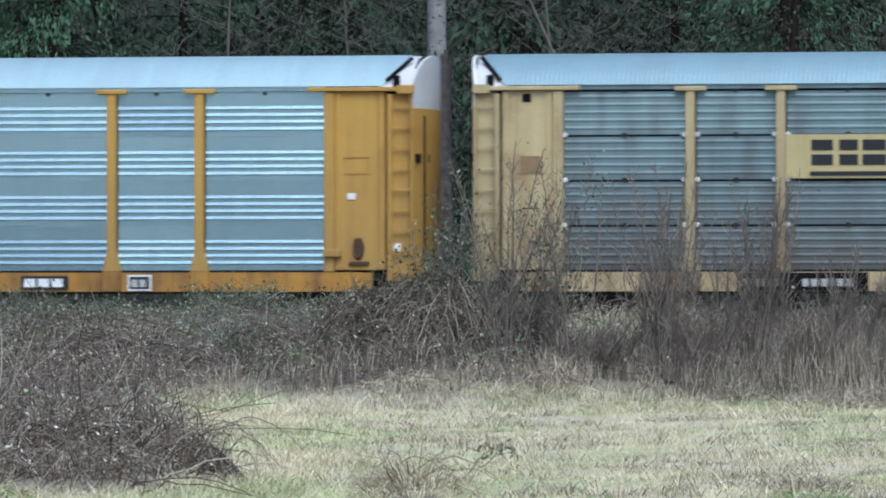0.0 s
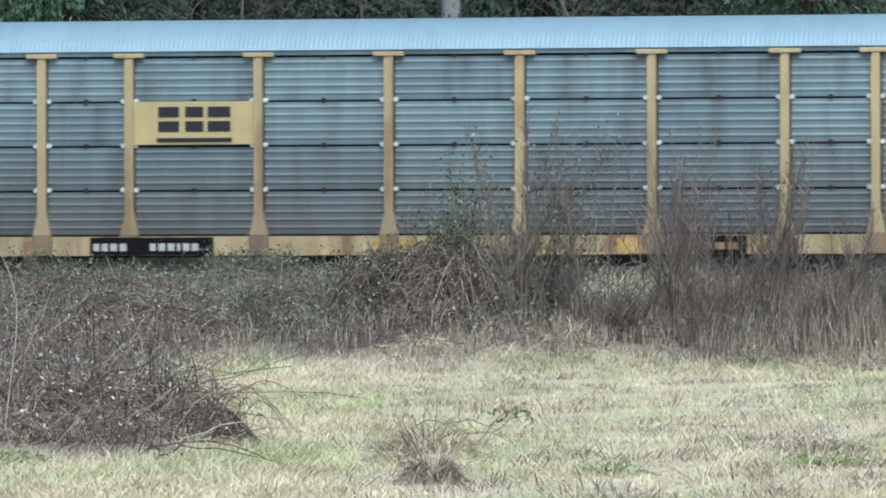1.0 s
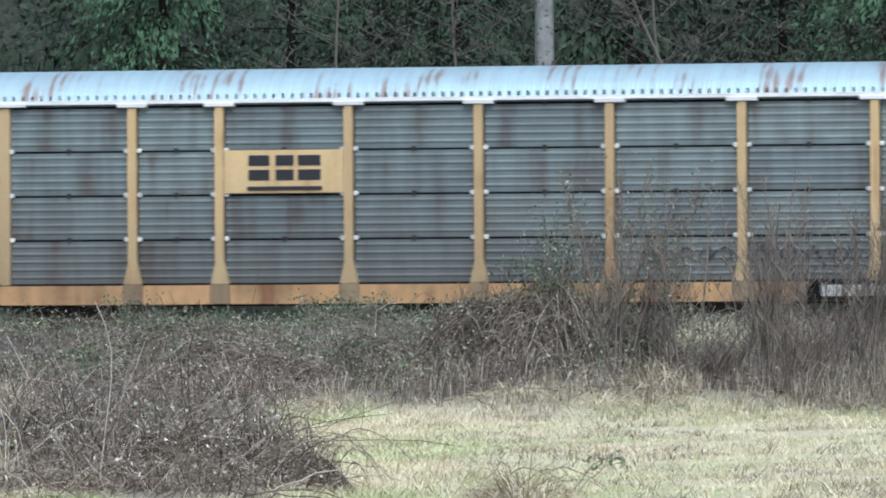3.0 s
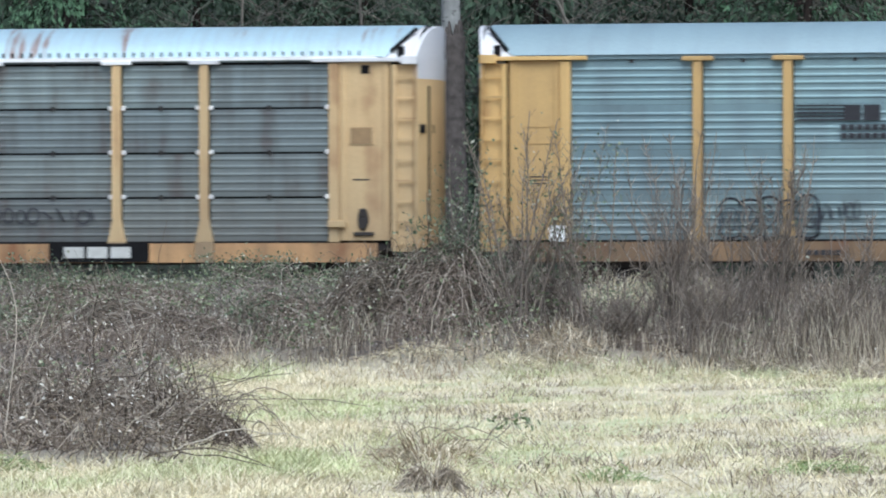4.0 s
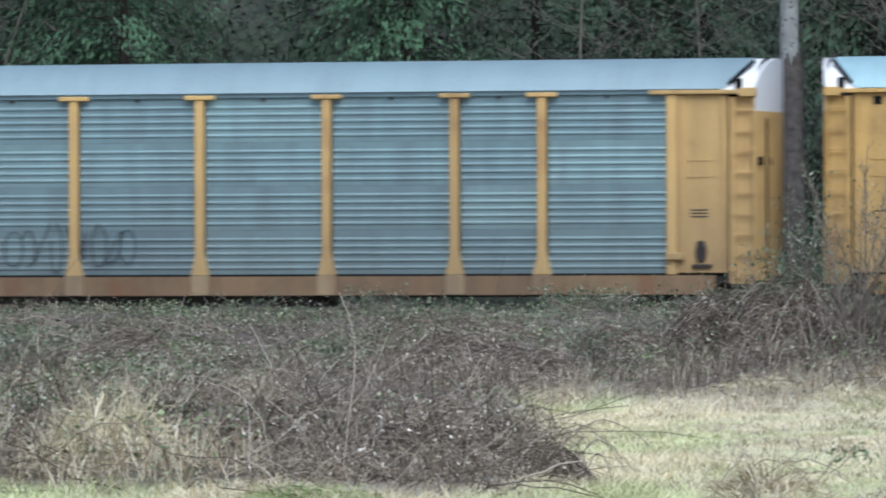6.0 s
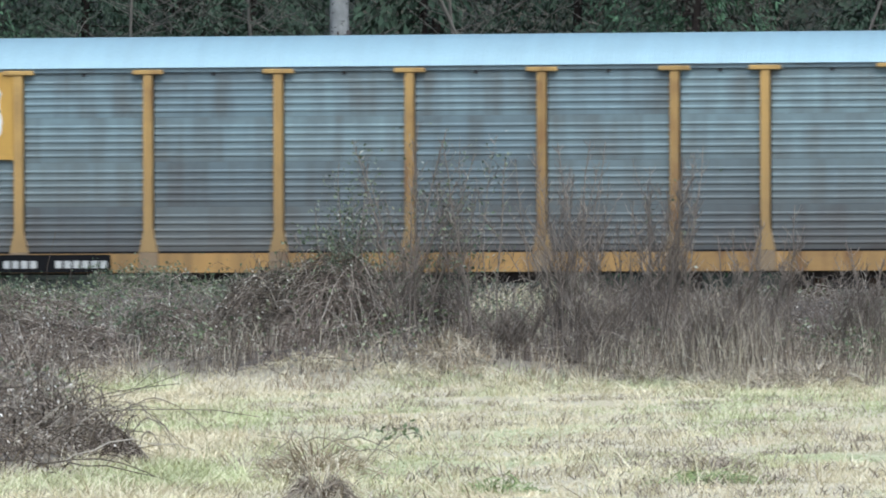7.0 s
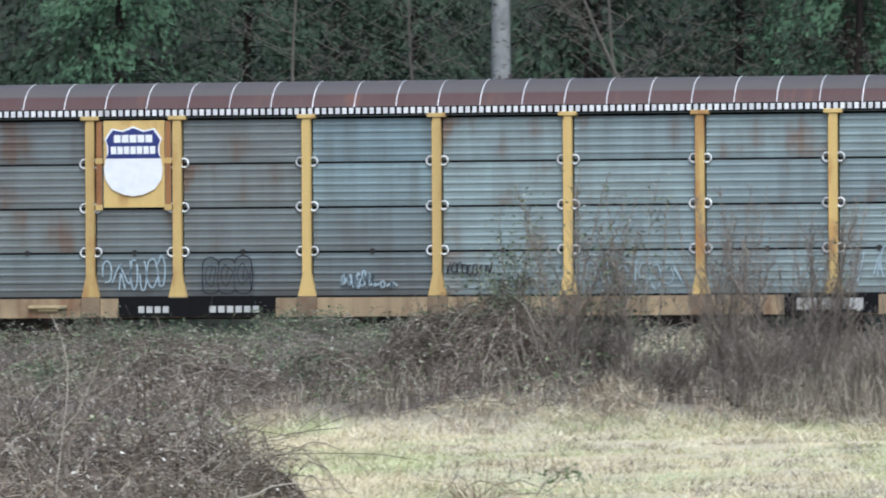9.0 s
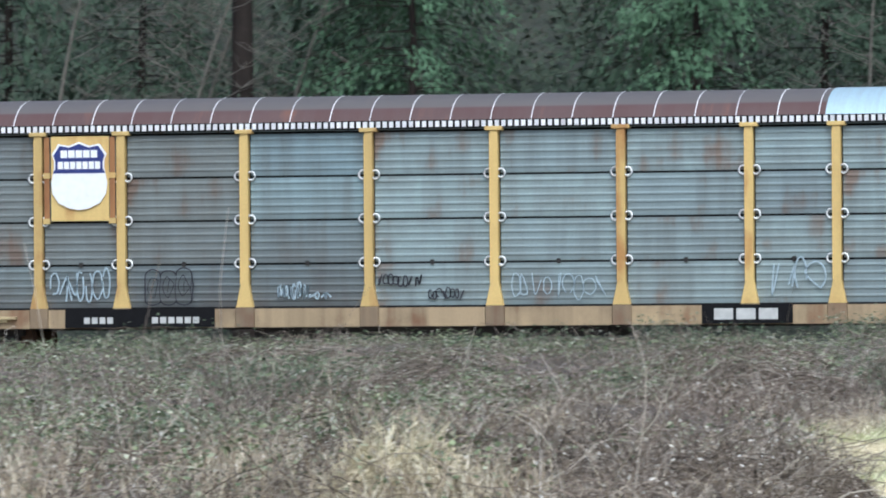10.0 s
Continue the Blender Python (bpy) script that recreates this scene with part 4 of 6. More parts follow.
seam = seam_mesh()
for k in range(30):
    x = 0.44 + k * 0.909
    if x < LENGTH - 0.7:
        part("roof_seam", seam, WHITE, car_u, "pale raised seam").location = (x, 0, 0)
boxes("eave_rail", BLACK, car_u, [(0.6, LENGTH - 0.6, -HALF - 0.03, -HALF + 0.05, Z_TOP + 0.04, Z_TOP + 0.22)], "black rail under the eave")
bm = bmesh.new()
box(bm, 0, 0.092, 0, 0.014, 0, 0.13)
square = finish("eave_square", bm, WHITE)
for k in range(176):
    part("eave_square", square, WHITE, car_u).location = (0.7 + k * 0.1485, -HALF - 0.042, Z_TOP + 0.07)
patch = part("roof_sheet", roof_mesh(ROOF["rusty"], "smooth", POSTS[8] - 0.25, LENGTH - 0.9, 0.0), ROOF["rusty"], car_u, "pale rust-stained replacement roof sheet")
patch.scale, patch.location = (1, 1.006, 1.002), (0, 0, 0.004)
on_side(car_u, "sign_board", PAINT["yellow"], POSTS[1] + 0.30, POSTS[2] - 0.28, Z_LOW + 1.92, Z_TOP - 0.02, 0.03, "yellow board behind the shield")
for a in (POSTS[1] + 0.14, POSTS[2] - 0.26):
    on_side(car_u, "board_frame", RUST_PAINT, a, a + 0.12, Z_LOW + 1.98, Z_TOP - 0.04, 0.035, "rust-stained frame beside the board")
    for z in (1.86, 2.86):
        on_side(car_u, "frame_lug", PAINT["yellow"], a - 0.02, a + 0.14, Z_LOW + z, Z_LOW + z + 0.12, 0.05)
shield(car_u, (POSTS[1] + POSTS[2]) / 2, Z_LOW + 2.16, 1.32, 1.50, False)
on_side(car_u, "data_plate", BLACK, POSTS[2] - 1.3, POSTS[3] - 0.68, Z_SILL + 0.01, Z_LOW - 0.02, 0.07, "black panel on the sill")
bars(car_u, "number_bar", PALE_INK, POSTS[2] - 0.86, 0.76, [0.13, 0.13, 0.13, 0.13, -0.80, 0.14, 0.14, 0.14, 0.14, 0.14, 0.14], 0.14, 0.03, 0.35, "white bar in place of a number")
on_side(car_u, "data_plate", BLACK, POSTS[6] + 1.78, POSTS[7] + 0.95, Z_SILL + 0.01, Z_LOW - 0.02, 0.07, "black panel on the sill")
bars(car_u, "number_bar", PALE_INK, POSTS[6] + 2.05, 0.76, [0.42, 0.42, 0.42], 0.24, 0.03, 0.3, "white bar in place of a company mark")
boxes("bent_step", PAINT["cream"], car_u, [(3.3, 4.15, -HALF - 0.10, -HALF + 0.02, 0.86, 0.93), (3.5, 3.95, -HALF - 0.06, -HALF + 0.02, 0.80, 0.86)], "pale bent step bracket", 0.01)
strokes(car_u, "graffiti", SPRAY_OLIVE, 0.86, 1.35, 0.62, 0.62, 10, 29, "faded olive spray-paint scrawl on the door", 0.014, -HALF + 0.038)
strokes(car_u, "graffiti", SPRAY_WHITE, POSTS[1] + 0.25, 1.25, 1.4, 0.70, 7, 21, "pale spray-paint scrawl")
bubble_scrawl(car_u, SPRAY_BLACK, POSTS[2] + 0.55, POSTS[2] + 1.62, 1.16, 1.98, 3, "thin dark spray-paint loops", 0.014)
strokes(car_u, "graffiti", SPRAY_WHITE, POSTS[3] + 0.72, 1.27, 0.72, 0.36, 12, 23, "pale spray-paint scrawl", 0.018)
strokes(car_u, "graffiti", SPRAY_WHITE, POSTS[3] + 1.45, 1.27, 0.5, 0.14, 4, 27, "pale spray-paint scrawl", 0.018)
strokes(car_u, "graffiti", SPRAY_BLACK, POSTS[4] + 0.20, 1.50, 1.0, 0.30, 9, 24, "thin dark spray-paint scrawl", 0.014)
strokes(car_u, "graffiti", SPRAY_BLACK, POSTS[4] + 1.32, 1.22, 0.8, 0.28, 8, 28, "thin dark spray-paint scrawl", 0.014)
strokes(car_u, "graffiti", SPRAY_WHITE, POSTS[5] + 0.35, 1.25, 2.1, 0.55, 9, 25, "thin pale spray-paint scrawl", 0.010)
strokes(car_u, "graffiti", SPRAY_WHITE, POSTS[7] + 0.30, 1.25, 1.3, 0.85, 4, 26, "pale spray-paint loops")

# ------------------------------------------------------------ bramble thicket and meadow
CANE = plant("bramble_canes", [(0.0, (0.085, 0.062, 0.048)), (0.4, (0.20, 0.16, 0.126)), (0.8, (0.37, 0.31, 0.255)), (1.0, (0.62, 0.56, 0.47))], 0.75,
             [(0.0, (0.07, 0.048, 0.038)), (0.5, (0.150, 0.116, 0.095)), (0.85, (0.255, 0.206, 0.170)), (1.0, (0.44, 0.37, 0.30))], 0.4, 0.45, 1.1, 5.0)
# palest stops also put the glints of glossy leaves into the colour
DEAD_LEAF_GLINT = plant("withered_leaves_and_glints", [(0.0, (0.20, 0.15, 0.10)), (0.5, (0.44, 0.39, 0.30)), (0.8, (0.66, 0.62, 0.53)), (1.0, (0.80, 0.78, 0.70))], 0.6)
GREEN_LEAF = plant("bramble_leaves", [(0.0, (0.105, 0.135, 0.075)), (0.6, (0.205, 0.25, 0.135)), (0.85, (0.31, 0.35, 0.20)), (1.0, (0.58, 0.60, 0.45))], 0.5, None, 0.25, 0.4, 1.2)
STRAW = plant("straw_stalks", [(0.0, (0.28, 0.21, 0.14)), (0.6, (0.50, 0.42, 0.30)), (1.0, (0.76, 0.69, 0.54))], 0.75, None, 0.25, 0.4, 2.5)
GRASS = plant("meadow_grass", [(0.0, (0.58, 0.50, 0.32)), (0.5, (0.72, 0.64, 0.44)), (1.0, (0.86, 0.79, 0.59))], 0.7,
              [(0.0, (0.38, 0.42, 0.20)), (0.5, (0.53, 0.57, 0.31)), (1.0, (0.76, 0.74, 0.50))], 0.5, 0.32, 1.8, 6.0)
WEED = plant("dead_weeds", [(0.0, (0.11, 0.088, 0.07)), (0.5, (0.27, 0.228, 0.178)), (1.0, (0.60, 0.54, 0.42))], 0.75, None, 0.25, 0.35, 1.5)
MATTED = plant("matted_dead_grass", [(0.0, (0.16, 0.125, 0.095)), (0.6, (0.34, 0.29, 0.22)), (1.0, (0.62, 0.55, 0.43))])
IVY = plant("ivy_leaves", [(0.0, (0.06, 0.085, 0.05)), (0.5, (0.13, 0.17, 0.095)), (0.9, (0.24, 0.26, 0.17)), (1.0, (0.55, 0.56, 0.47))], 0.5)
BARK = plant("shrub_bark", [(0.0, (0.105, 0.085, 0.07)), (0.7, (0.25, 0.21, 0.172)), (1.0, (0.47, 0.41, 0.34))])


def scatter(n, y0, y1, r0, r1):
    """Places between two distances and between two bearings (x / y)."""
    y = rng.uniform(y0, y1, n)
    return rng.uniform(r0, r1, n) * y, y


def arcs(x, y, length, lift, k=6, z=None, lean=None):
    n = len(x)
    a = rng.uniform(0, 2 * np.pi, n) if lean is None else lean
    t = np.linspace(0, 1, k)[None]
    z0 = (height(x, y) - 0.05 if z is None else z)[:, None]
    px = x[:, None] + np.cos(a)[:, None] * length[:, None] * (0.25 * t + 0.75 * t * t)
    py = y[:, None] + np.sin(a)[:, None] * length[:, None] * (0.25 * t + 0.75 * t * t)
    bend = rng.uniform(0.75, 1.25, n)[:, None]
    pz = z0 + lift[:, None] * (np.sin(np.pi * np.minimum(t * bend * 0.8, 0.98)) * 1.0 + 0.0)
    p = np.stack([px, py, pz], -1)
    p[:, 1:] += rng.normal(size=(n, k - 1, 3)) * (length[:, None, None] * 0.06)
    return p


def canes(n, y0, y1, r0, r1, lo, hi):
    x, y = scatter(n, y0, y1, r0, r1)
    keep = (thicket(x, y) > rng.uniform(0.25, 0.9, n)) & (wavy(x, y * 0.2, 1.1, 9) + rng.normal(0, 0.4, n) > -0.3)
    x, y = x[keep], y[keep]
    m = len(x)
    clump = 0.75 + 0.55 * wavy(x, y, 0.8, 3)
    p = arcs(x, y, rng.uniform(0.25, 1.1, m), rng.uniform(lo, hi, m) * clump * (1 - 0.45 * smooth(128, 138, y)), 5)
    r = rng.uniform(0.004, 0.0078, m)[:, None] * np.linspace(1, 0.5, 5)[None]
    return tubes(p, r)


def bramble_thicket():
    sets = [canes(3200, 100.5, 112, -0.24, -0.09, 0.08, 0.34), canes(6800, 54, 80, -0.37, -0.215, 0.15, 0.48), canes(3500, 80, 103, -0.37, -0.215, 0.3, 0.6), canes(8000, 100, 146, -0.37, -0.10, 0.25, 0.7)]
    x, y = scatter(900, 100, 146, -0.37, -0.12)
    keep = thicket(x, y) > 0.5
    x, y = x[keep], y[keep]
    m = len(x)
    long = arcs(x, y, rng.uniform(0.5, 1.2, m), rng.uniform(0.3, 0.6, m), 6, height(x, y))
    sets.append(tubes(long, rng.uniform(0.005, 0.008, m)[:, None] * np.linspace(1, 0.5, 6)[None], 4))
    # crooked stout canes along the thicket's front
    x, y = scatter(2200, 55, 72, -0.36, -0.215)
    keep = thicket(x, y) > 0.35
    x, y = x[keep], y[keep]
    m = len(x)
    d = unit(m) * 0.09
    d[:, 2] = np.abs(d[:, 2]) * 0.8 + 0.02
    p = [np.stack([x, y, height(x, y) + rng.uniform(-0.05, 0.12, m)], -1)]
    for k in range(8):
        d = d + rng.normal(size=(m, 3)) * 0.038 - np.array([0, 0, 0.010])
        p.append(p[-1] + d)
    sets.append(tubes(np.stack(p, 1), rng.uniform(0.004, 0.0085, m)[:, None] * np.linspace(1, 0.5, 9)[None]))
    ob = new("bramble_thicket", raw_mesh("bramble_thicket", sets, CANE))
    tagged(ob, "tangled grey-brown bramble canes covering the bank", "brambles", kind="stuff")
    # withered leaves, the palest also painted glints, and green leaves that sit in the canes
    x, y = scatter(54000, 55, 147, -0.37, -0.10)
    keep = thicket(x, y) > 0.4
    x, y = x[keep], y[keep]
    m = len(x)
    c = np.stack([x, y, height(x, y) + rng.uniform(0.0, 0.55, m) * (1 - 0.45 * smooth(128, 138, y))], -1)
    s = rng.uniform(0.010, 0.028, m)[:, None]
    me = raw_mesh("withered_leaves_and_glints", [quads(c, unit(m) * s, unit(m) * s * 0.5)], DEAD_LEAF_GLINT)
    tagged(new("withered_leaves_and_glints", me), "pale withered leaves and painted leaf glints among the bramble canes", "leaves", kind="stuff")
    x, y = scatter(230000, 55, 147, -0.37, -0.10)
    g = 1.5 * wavy(x, y * 0.12, 0.9, 5) - 0.10 + 0.85 * smooth(128, 142, y) * smooth(-0.17, -0.2, x / y) + 0.22 * smooth(-0.245, -0.285, x / y) + 0.10 - 0.25 * smooth(75, 60, y) * smooth(-0.27, -0.24, x / y) - 0.6 * smooth(100, 92, y) * smooth(-0.29, -0.265, x / y)
    keep = (thicket(x, y) > 0.4) & (g > rng.uniform(0.15, 1.0, len(x)))
    x, y = x[keep], y[keep]
    m = len(x)
    c = np.stack([x, y, height(x, y) + rng.uniform(0.10, 0.60, m) * (1 - 0.45 * smooth(128, 138, y))], -1)
    s = rng.uniform(0.020, 0.048, m)[:, None]
    a = unit(m)
    a[:, 2] *= 0.5
    me = raw_mesh("bramble_leaves", [quads(c, a * s, unit(m) * s * 0.6)], GREEN_LEAF)
    tagged(new("bramble_leaves", me), "dark green bramble leaves in loose patches", "leaves", kind="stuff")
    # dry stalks standing in the thicket and along its foot
    x, y = scatter(30000, 55, 122, -0.36, -0.09)
    t = thicket(x, y)
    edge = (t > 0.02) & (t < 0.7) & (wavy(x, y * 0.15, 1.9, 3) + rng.normal(0, 0.2, len(x)) > 0.05)
    some = (t >= 0.7) & (rng.uniform(size=len(x)) < np.where((x / y > -0.19) | (y < 80), 0.45, 0.08))
    keep = edge | some
    x, y = x[keep], y[keep]
    m = len(x)
    root = np.stack([x, y, height(x, y) - 0.03], -1)
    tip = root + np.stack([rng.normal(0, 0.26, m), rng.normal(0, 0.22, m), rng.uniform(0.2, 0.85, m) * (0.7 + 0.4 * wavy(x, y, 0.8, 4)) * np.where(thicket(x, y) < 0.7, 0.34, 0.8)], -1)
    w = np.stack([rng.uniform(0.003, 0.007, m), rng.normal(0, 0.002, m), np.zeros(m)], -1)
    sets = [blades(root, tip, w)]
    x, y = scatter(13000, 99, 110, -0.235, -0.09)
    t = thicket(x, y)
    keep = (t > 0.01) & (t < 0.9) & (wavy(x, y * 0.1, 1.9, 7) + rng.normal(0, 0.15, len(x)) > 0.12)
    x, y = x[keep], y[keep]
    m = len(x)
    root = np.stack([x, y, height(x, y) - 0.03], -1)
    h = rng.uniform(0.06, 0.26, m)
    tip = root + np.stack([rng.normal(0, 0.5, m) * h, rng.normal(0, 0.5, m) * h, h], -1)
    sets.append(blades(root, tip, np.stack([rng.uniform(0.004, 0.008, m), rng.normal(0, 0.002, m), np.zeros(m)], -1)))
    x, y = scatter(17000, 55, 86, -0.37, -0.27)  # bleached grass that grows up through the brambles
    keep = (thicket(x, y) > 0.3) & (wavy(x, y * 0.5, 1.5, 4) + rng.normal(0, 0.3, len(x)) > 0.15)
    x, y = x[keep], y[keep]
    m = len(x)
    root = np.stack([x, y, height(x, y)], -1)
    h = rng.uniform(0.15, 0.55, m)
    tip = root + np.stack([rng.normal(0, 0.45, m) * h, rng.normal(0, 0.45, m) * h, h], -1)
    sets.append(blades(root, tip, np.stack([rng.uniform(0.003, 0.006, m), rng.normal(0, 0.002, m), np.zeros(m)], -1)))
    me = raw_mesh("dry_stalks", sets, STRAW)
    x, y = scatter(11000, 103.5, 114, -0.24, -0.09)
    keep = (thicket(x, y) > 0.15) & (wavy(x, y * 0.1, 1.6, 11) + rng.normal(0, 0.25, len(x)) > 0.05)
    x, y = x[keep], y[keep]
    m = len(x)
    root = np.stack([x, y, height(x, y) - 0.03], -1)
    h = rng.uniform(0.15, 0.75, m) * (0.75 + 0.35 * wavy(x, y * 0.5, 1.1, 2)) * (0.45 + 0.55 * smooth(102, 107, y))
    tip = root + np.stack([rng.normal(0, 0.22, m) * h, rng.normal(0, 0.22, m) * h, h], -1)
    sets = [blades(root, tip, np.stack([rng.uniform(0.004, 0.008, m), rng.normal(0, 0.002, m), np.zeros(m)], -1))]
    x, y = scatter(6500, 105, 114, -0.160, -0.09)  # taller stems east of the shrubs
    keep = wavy(x, y * 0.2, 1.5, 6) + rng.normal(0, 0.25, len(x)) > 0.0
    x, y = x[keep], y[keep]
    m = len(x)
    root = np.stack([x, y, height(x, y) - 0.03], -1)
    h = rng.uniform(0.25, 1.15, m) * (0.75 + 0.5 * wavy(x, y * 0.5, 0.9, 5))
    tip = root + np.stack([rng.normal(0, 0.3, m) * h, rng.normal(0, 0.3, m) * h, h], -1)
    sets.append(blades(root, tip, np.stack([rng.uniform(0.003, 0.006, m), rng.normal(0, 0.002, m), np.zeros(m)], -1)))
    weeds = raw_mesh("dead_weeds", sets, WEED)
    tagged(new("dead_weeds", weeds), "brown dead weed stems standing among the shrubs", "weeds", kind="stuff")
    tagged(new("dry_stalks", me), "dry straw-coloured stalks at the foot of the bank", "dry grass", kind="stuff")


def meadow():
    sets = []
    for n, y0, y1 in ((92000, 46, 64), (44000, 64, 86), (42000, 86, 109)):
        x, y = scatter(n, y0, y1, -0.34 if y0 < 50 else -0.245, -0.085)
        keep = thicket(x, y) < 0.5
        x, y = x[keep], y[keep]
        m = len(x)
        tall = 0.034 + 0.05 * np.clip(wavy(x, y, 0.9, 6) + 0.5 * wavy(x, y, 3.1, 2), 0, 1) + 0.04 * smooth(96, 102, y) + 0.08 * smooth(-0.20, -0.222, x / y)
        h = tall * rng.uniform(0.4, 1.4, m)
        root = np.stack([x, y, height(x, y) - 0.02], -1)
        tip = root + np.stack([rng.normal(0, 0.9, m) * h, rng.normal(0, 0.9, m) * h, h], -1)
        w = np.stack([rng.uniform(0.002, 0.005, m) * (0.6 + y / 110), rng.normal(0, 0.002, m), np.zeros(m)], -1)
        sets.append(blades(root, tip, w))
    # ragged taller tufts of straw
    n = 5200
    x, y = scatter(n, 47, 112, -0.30, -0.085)
    keep = (thicket(x, y) < 0.3) & (wavy(x, y, 0.6, 8) + rng.normal(0, 0.3, n) > 0.1)
    x, y = x[keep], y[keep]
    size = 0.06 + 0.24 * rng.uniform(0, 1, len(x)) ** 2.0
    i = np.repeat(np.arange(len(x)), 11)
    m = len(i)
    tx, ty = x[i] + rng.normal(0, 0.5, m) * size[i], y[i] + rng.normal(0, 0.7, m) * size[i]
    root = np.stack([tx, ty, height(tx, ty) - 0.02], -1)
    lean = rng.normal(0, 0.45, (len(x), 2))[i]
    h = size[i] * rng.uniform(0.4, 1.2, m)
    tip = root + np.stack([(lean[:, 0] + rng.normal(0, 0.5, m)) * h, (lean[:, 1] + rng.normal(0, 0.5, m)) * h, h], -1)
    w = np.stack([rng.uniform(0.0022, 0.0045, m), rng.normal(0, 0.002, m), np.zeros(m)], -1)
    sets.append(blades(root, tip, w))
    # brown matted clumps, low and irregular
    x, y = scatter(520, 47, 104, -0.30, -0.085)
    keep = thicket(x, y) < 0.3
    x, y = x[keep], y[keep]
    size = rng.uniform(0.06, 0.20, len(x))
    i = np.repeat(np.arange(len(x)), 34)
    m = len(i)
    tx, ty = x[i] + rng.normal(0, 1.1, m) * size[i], y[i] + rng.normal(0, 1.6, m) * size[i]
    root = np.stack([tx, ty, height(tx, ty)], -1)
    h = size[i] * rng.uniform(0.2, 0.8, m)
    tip = root + np.stack([rng.normal(0, 1.1, m) * h, rng.normal(0, 1.1, m) * h, h], -1)
    me = raw_mesh("matted_clumps", [blades(root, tip, np.stack([rng.uniform(0.003, 0.006, m), rng.normal(0, 0.002, m), np.zeros(m)], -1))], MATTED)
    tagged(new("matted_grass", me), "brown matted clumps in the pale meadow", "grass", kind="stuff")
    tagged(new("meadow_grass", raw_mesh("meadow_grass", sets, GRASS)), "pale straw and green meadow grass", "grass", kind="stuff")


bramble_thicket()
meadow()


def shrub(x, y, tall, spread, stems, seed, leafy=0.0, label="leafless shrub of many thin upright stems", twiggy=40):
    """A many-stemmed bare shrub: stems from one root, side twigs, a few leaves at the tips."""
    global rng
    rng = np.random.default_rng(seed)
    root = new("shrub")
    z = float(height(np.array([x]), np.array([y]))[0]) - 0.05
    root.location = (x, y, z)
    tagged(root, label, "shrub", "shrubs on the bank")
    k = 8
    t = np.linspace(0, 1, k)[None]
    a, out = rng.uniform(0, 2 * np.pi, stems), rng.uniform(0.1, 1.0, stems) * spread
    h = tall * rng.uniform(0.62, 1.0, stems) * (1 - 0.25 * out / spread)
    bx, by = rng.normal(0, 0.22, stems) * spread, rng.normal(0, 0.22, stems) * spread
    p = np.stack([bx[:, None] + np.cos(a)[:, None] * out[:, None] * t ** 1.4, by[:, None] + np.sin(a)[:, None] * out[:, None] * t ** 1.4, h[:, None] * t], -1)
    p[:, 1:] += np.cumsum(rng.normal(size=(stems, k - 1, 3)) * 0.022, axis=1)
    r = rng.uniform(0.008, 0.018, stems)[:, None] * np.linspace(1, 0.4, k)[None]
    for i in range(stems):
        part("stem", raw_mesh("stem", [tubes(p[i:i + 1], r[i:i + 1], 5)], BARK), BARK, root)
    n = stems * twiggy
    si = rng.integers(0, stems, n)
    f = rng.uniform(0.25, 0.98, n) * (k - 1)
    i = np.minimum(f.astype(int), k - 2)
    b = p[si, i] + (p[si, i + 1] - p[si, i]) * (f - i)[:, None]
    ln = rng.uniform(0.15, 0.55, n) * (1.15 - f / k)
    aa = rng.uniform(0, 2 * np.pi, n)
    tt = np.linspace(0, 1, 3)[None]
    q = np.stack([b[:, 0:1] + np.cos(aa)[:, None] * ln[:, None] * 0.8 * tt, b[:, 1:2] + np.sin(aa)[:, None] * ln[:, None] * 0.55 * tt, b[:, 2:3] + ln[:, None] * tt ** 1.3], -1)
    q[:, 1:] += rng.normal(size=(n, 2, 3)) * 0.018
    tagged(part("twig_crown", raw_mesh("twig_crown", [tubes(q, rng.uniform(0.003, 0.0055, n)[:, None] * np.linspace(1, 0.6, 3)[None])], BARK), BARK, root), kind="stuff")
    m = int(stems * 34 * leafy)
    if m:
        c = q[rng.integers(0, n, m), rng.integers(1, 3, m)] + rng.normal(size=(m, 3)) * 0.12
        s = rng.uniform(0.022, 0.05, m)[:, None]
        tagged(part("foliage", raw_mesh("foliage", [quads(c, unit(m) * s * 0.9, unit(m) * s * 0.5)], IVY), IVY, root, "sparse green leaves"), kind="stuff")
    return root


shrub(-19.95, 108.0, 4.0, 1.15, 18, 31, 1.0, twiggy=52)
shrub(-20.4, 109.6, 2.4, 1.2, 14, 43, 0.5, "brown bramble bush with few leaves", 26)
shrub(-19.1, 107.7, 3.9, 0.70, 10, 32, 1.3, twiggy=52)
shrub(-17.65, 108.7, 3.9, 1.2, 36, 33, twiggy=48)
shrub(-16.9, 110.0, 2.95, 0.75, 12, 38)
shrub(-16.1, 108.9, 3.95, 1.0, 20, 34, 0.10, twiggy=52)
shrub(-15.3, 109.4, 2.3, 0.8, 10, 46, 0.0)
shrub(-14.73, 110.1, 2.60, 0.90, 14, 35)
shrub(-13.5, 110.0, 2.05, 1.1, 24, 36, 0.0, "low leafless shrub of thin grey stems")
shrub(-12.08, 109.5, 1.90, 1.1, 24, 37, 0.0, "low leafless shrub of thin grey stems")
shrub(-17.0, 107.0, 1.6, 0.9, 22, 44, 0.0, "low leafless shrub of thin grey stems")
shrub(-15.2, 107.2, 1.5, 0.9, 22, 45, 0.0, "low leafless shrub of thin grey stems")
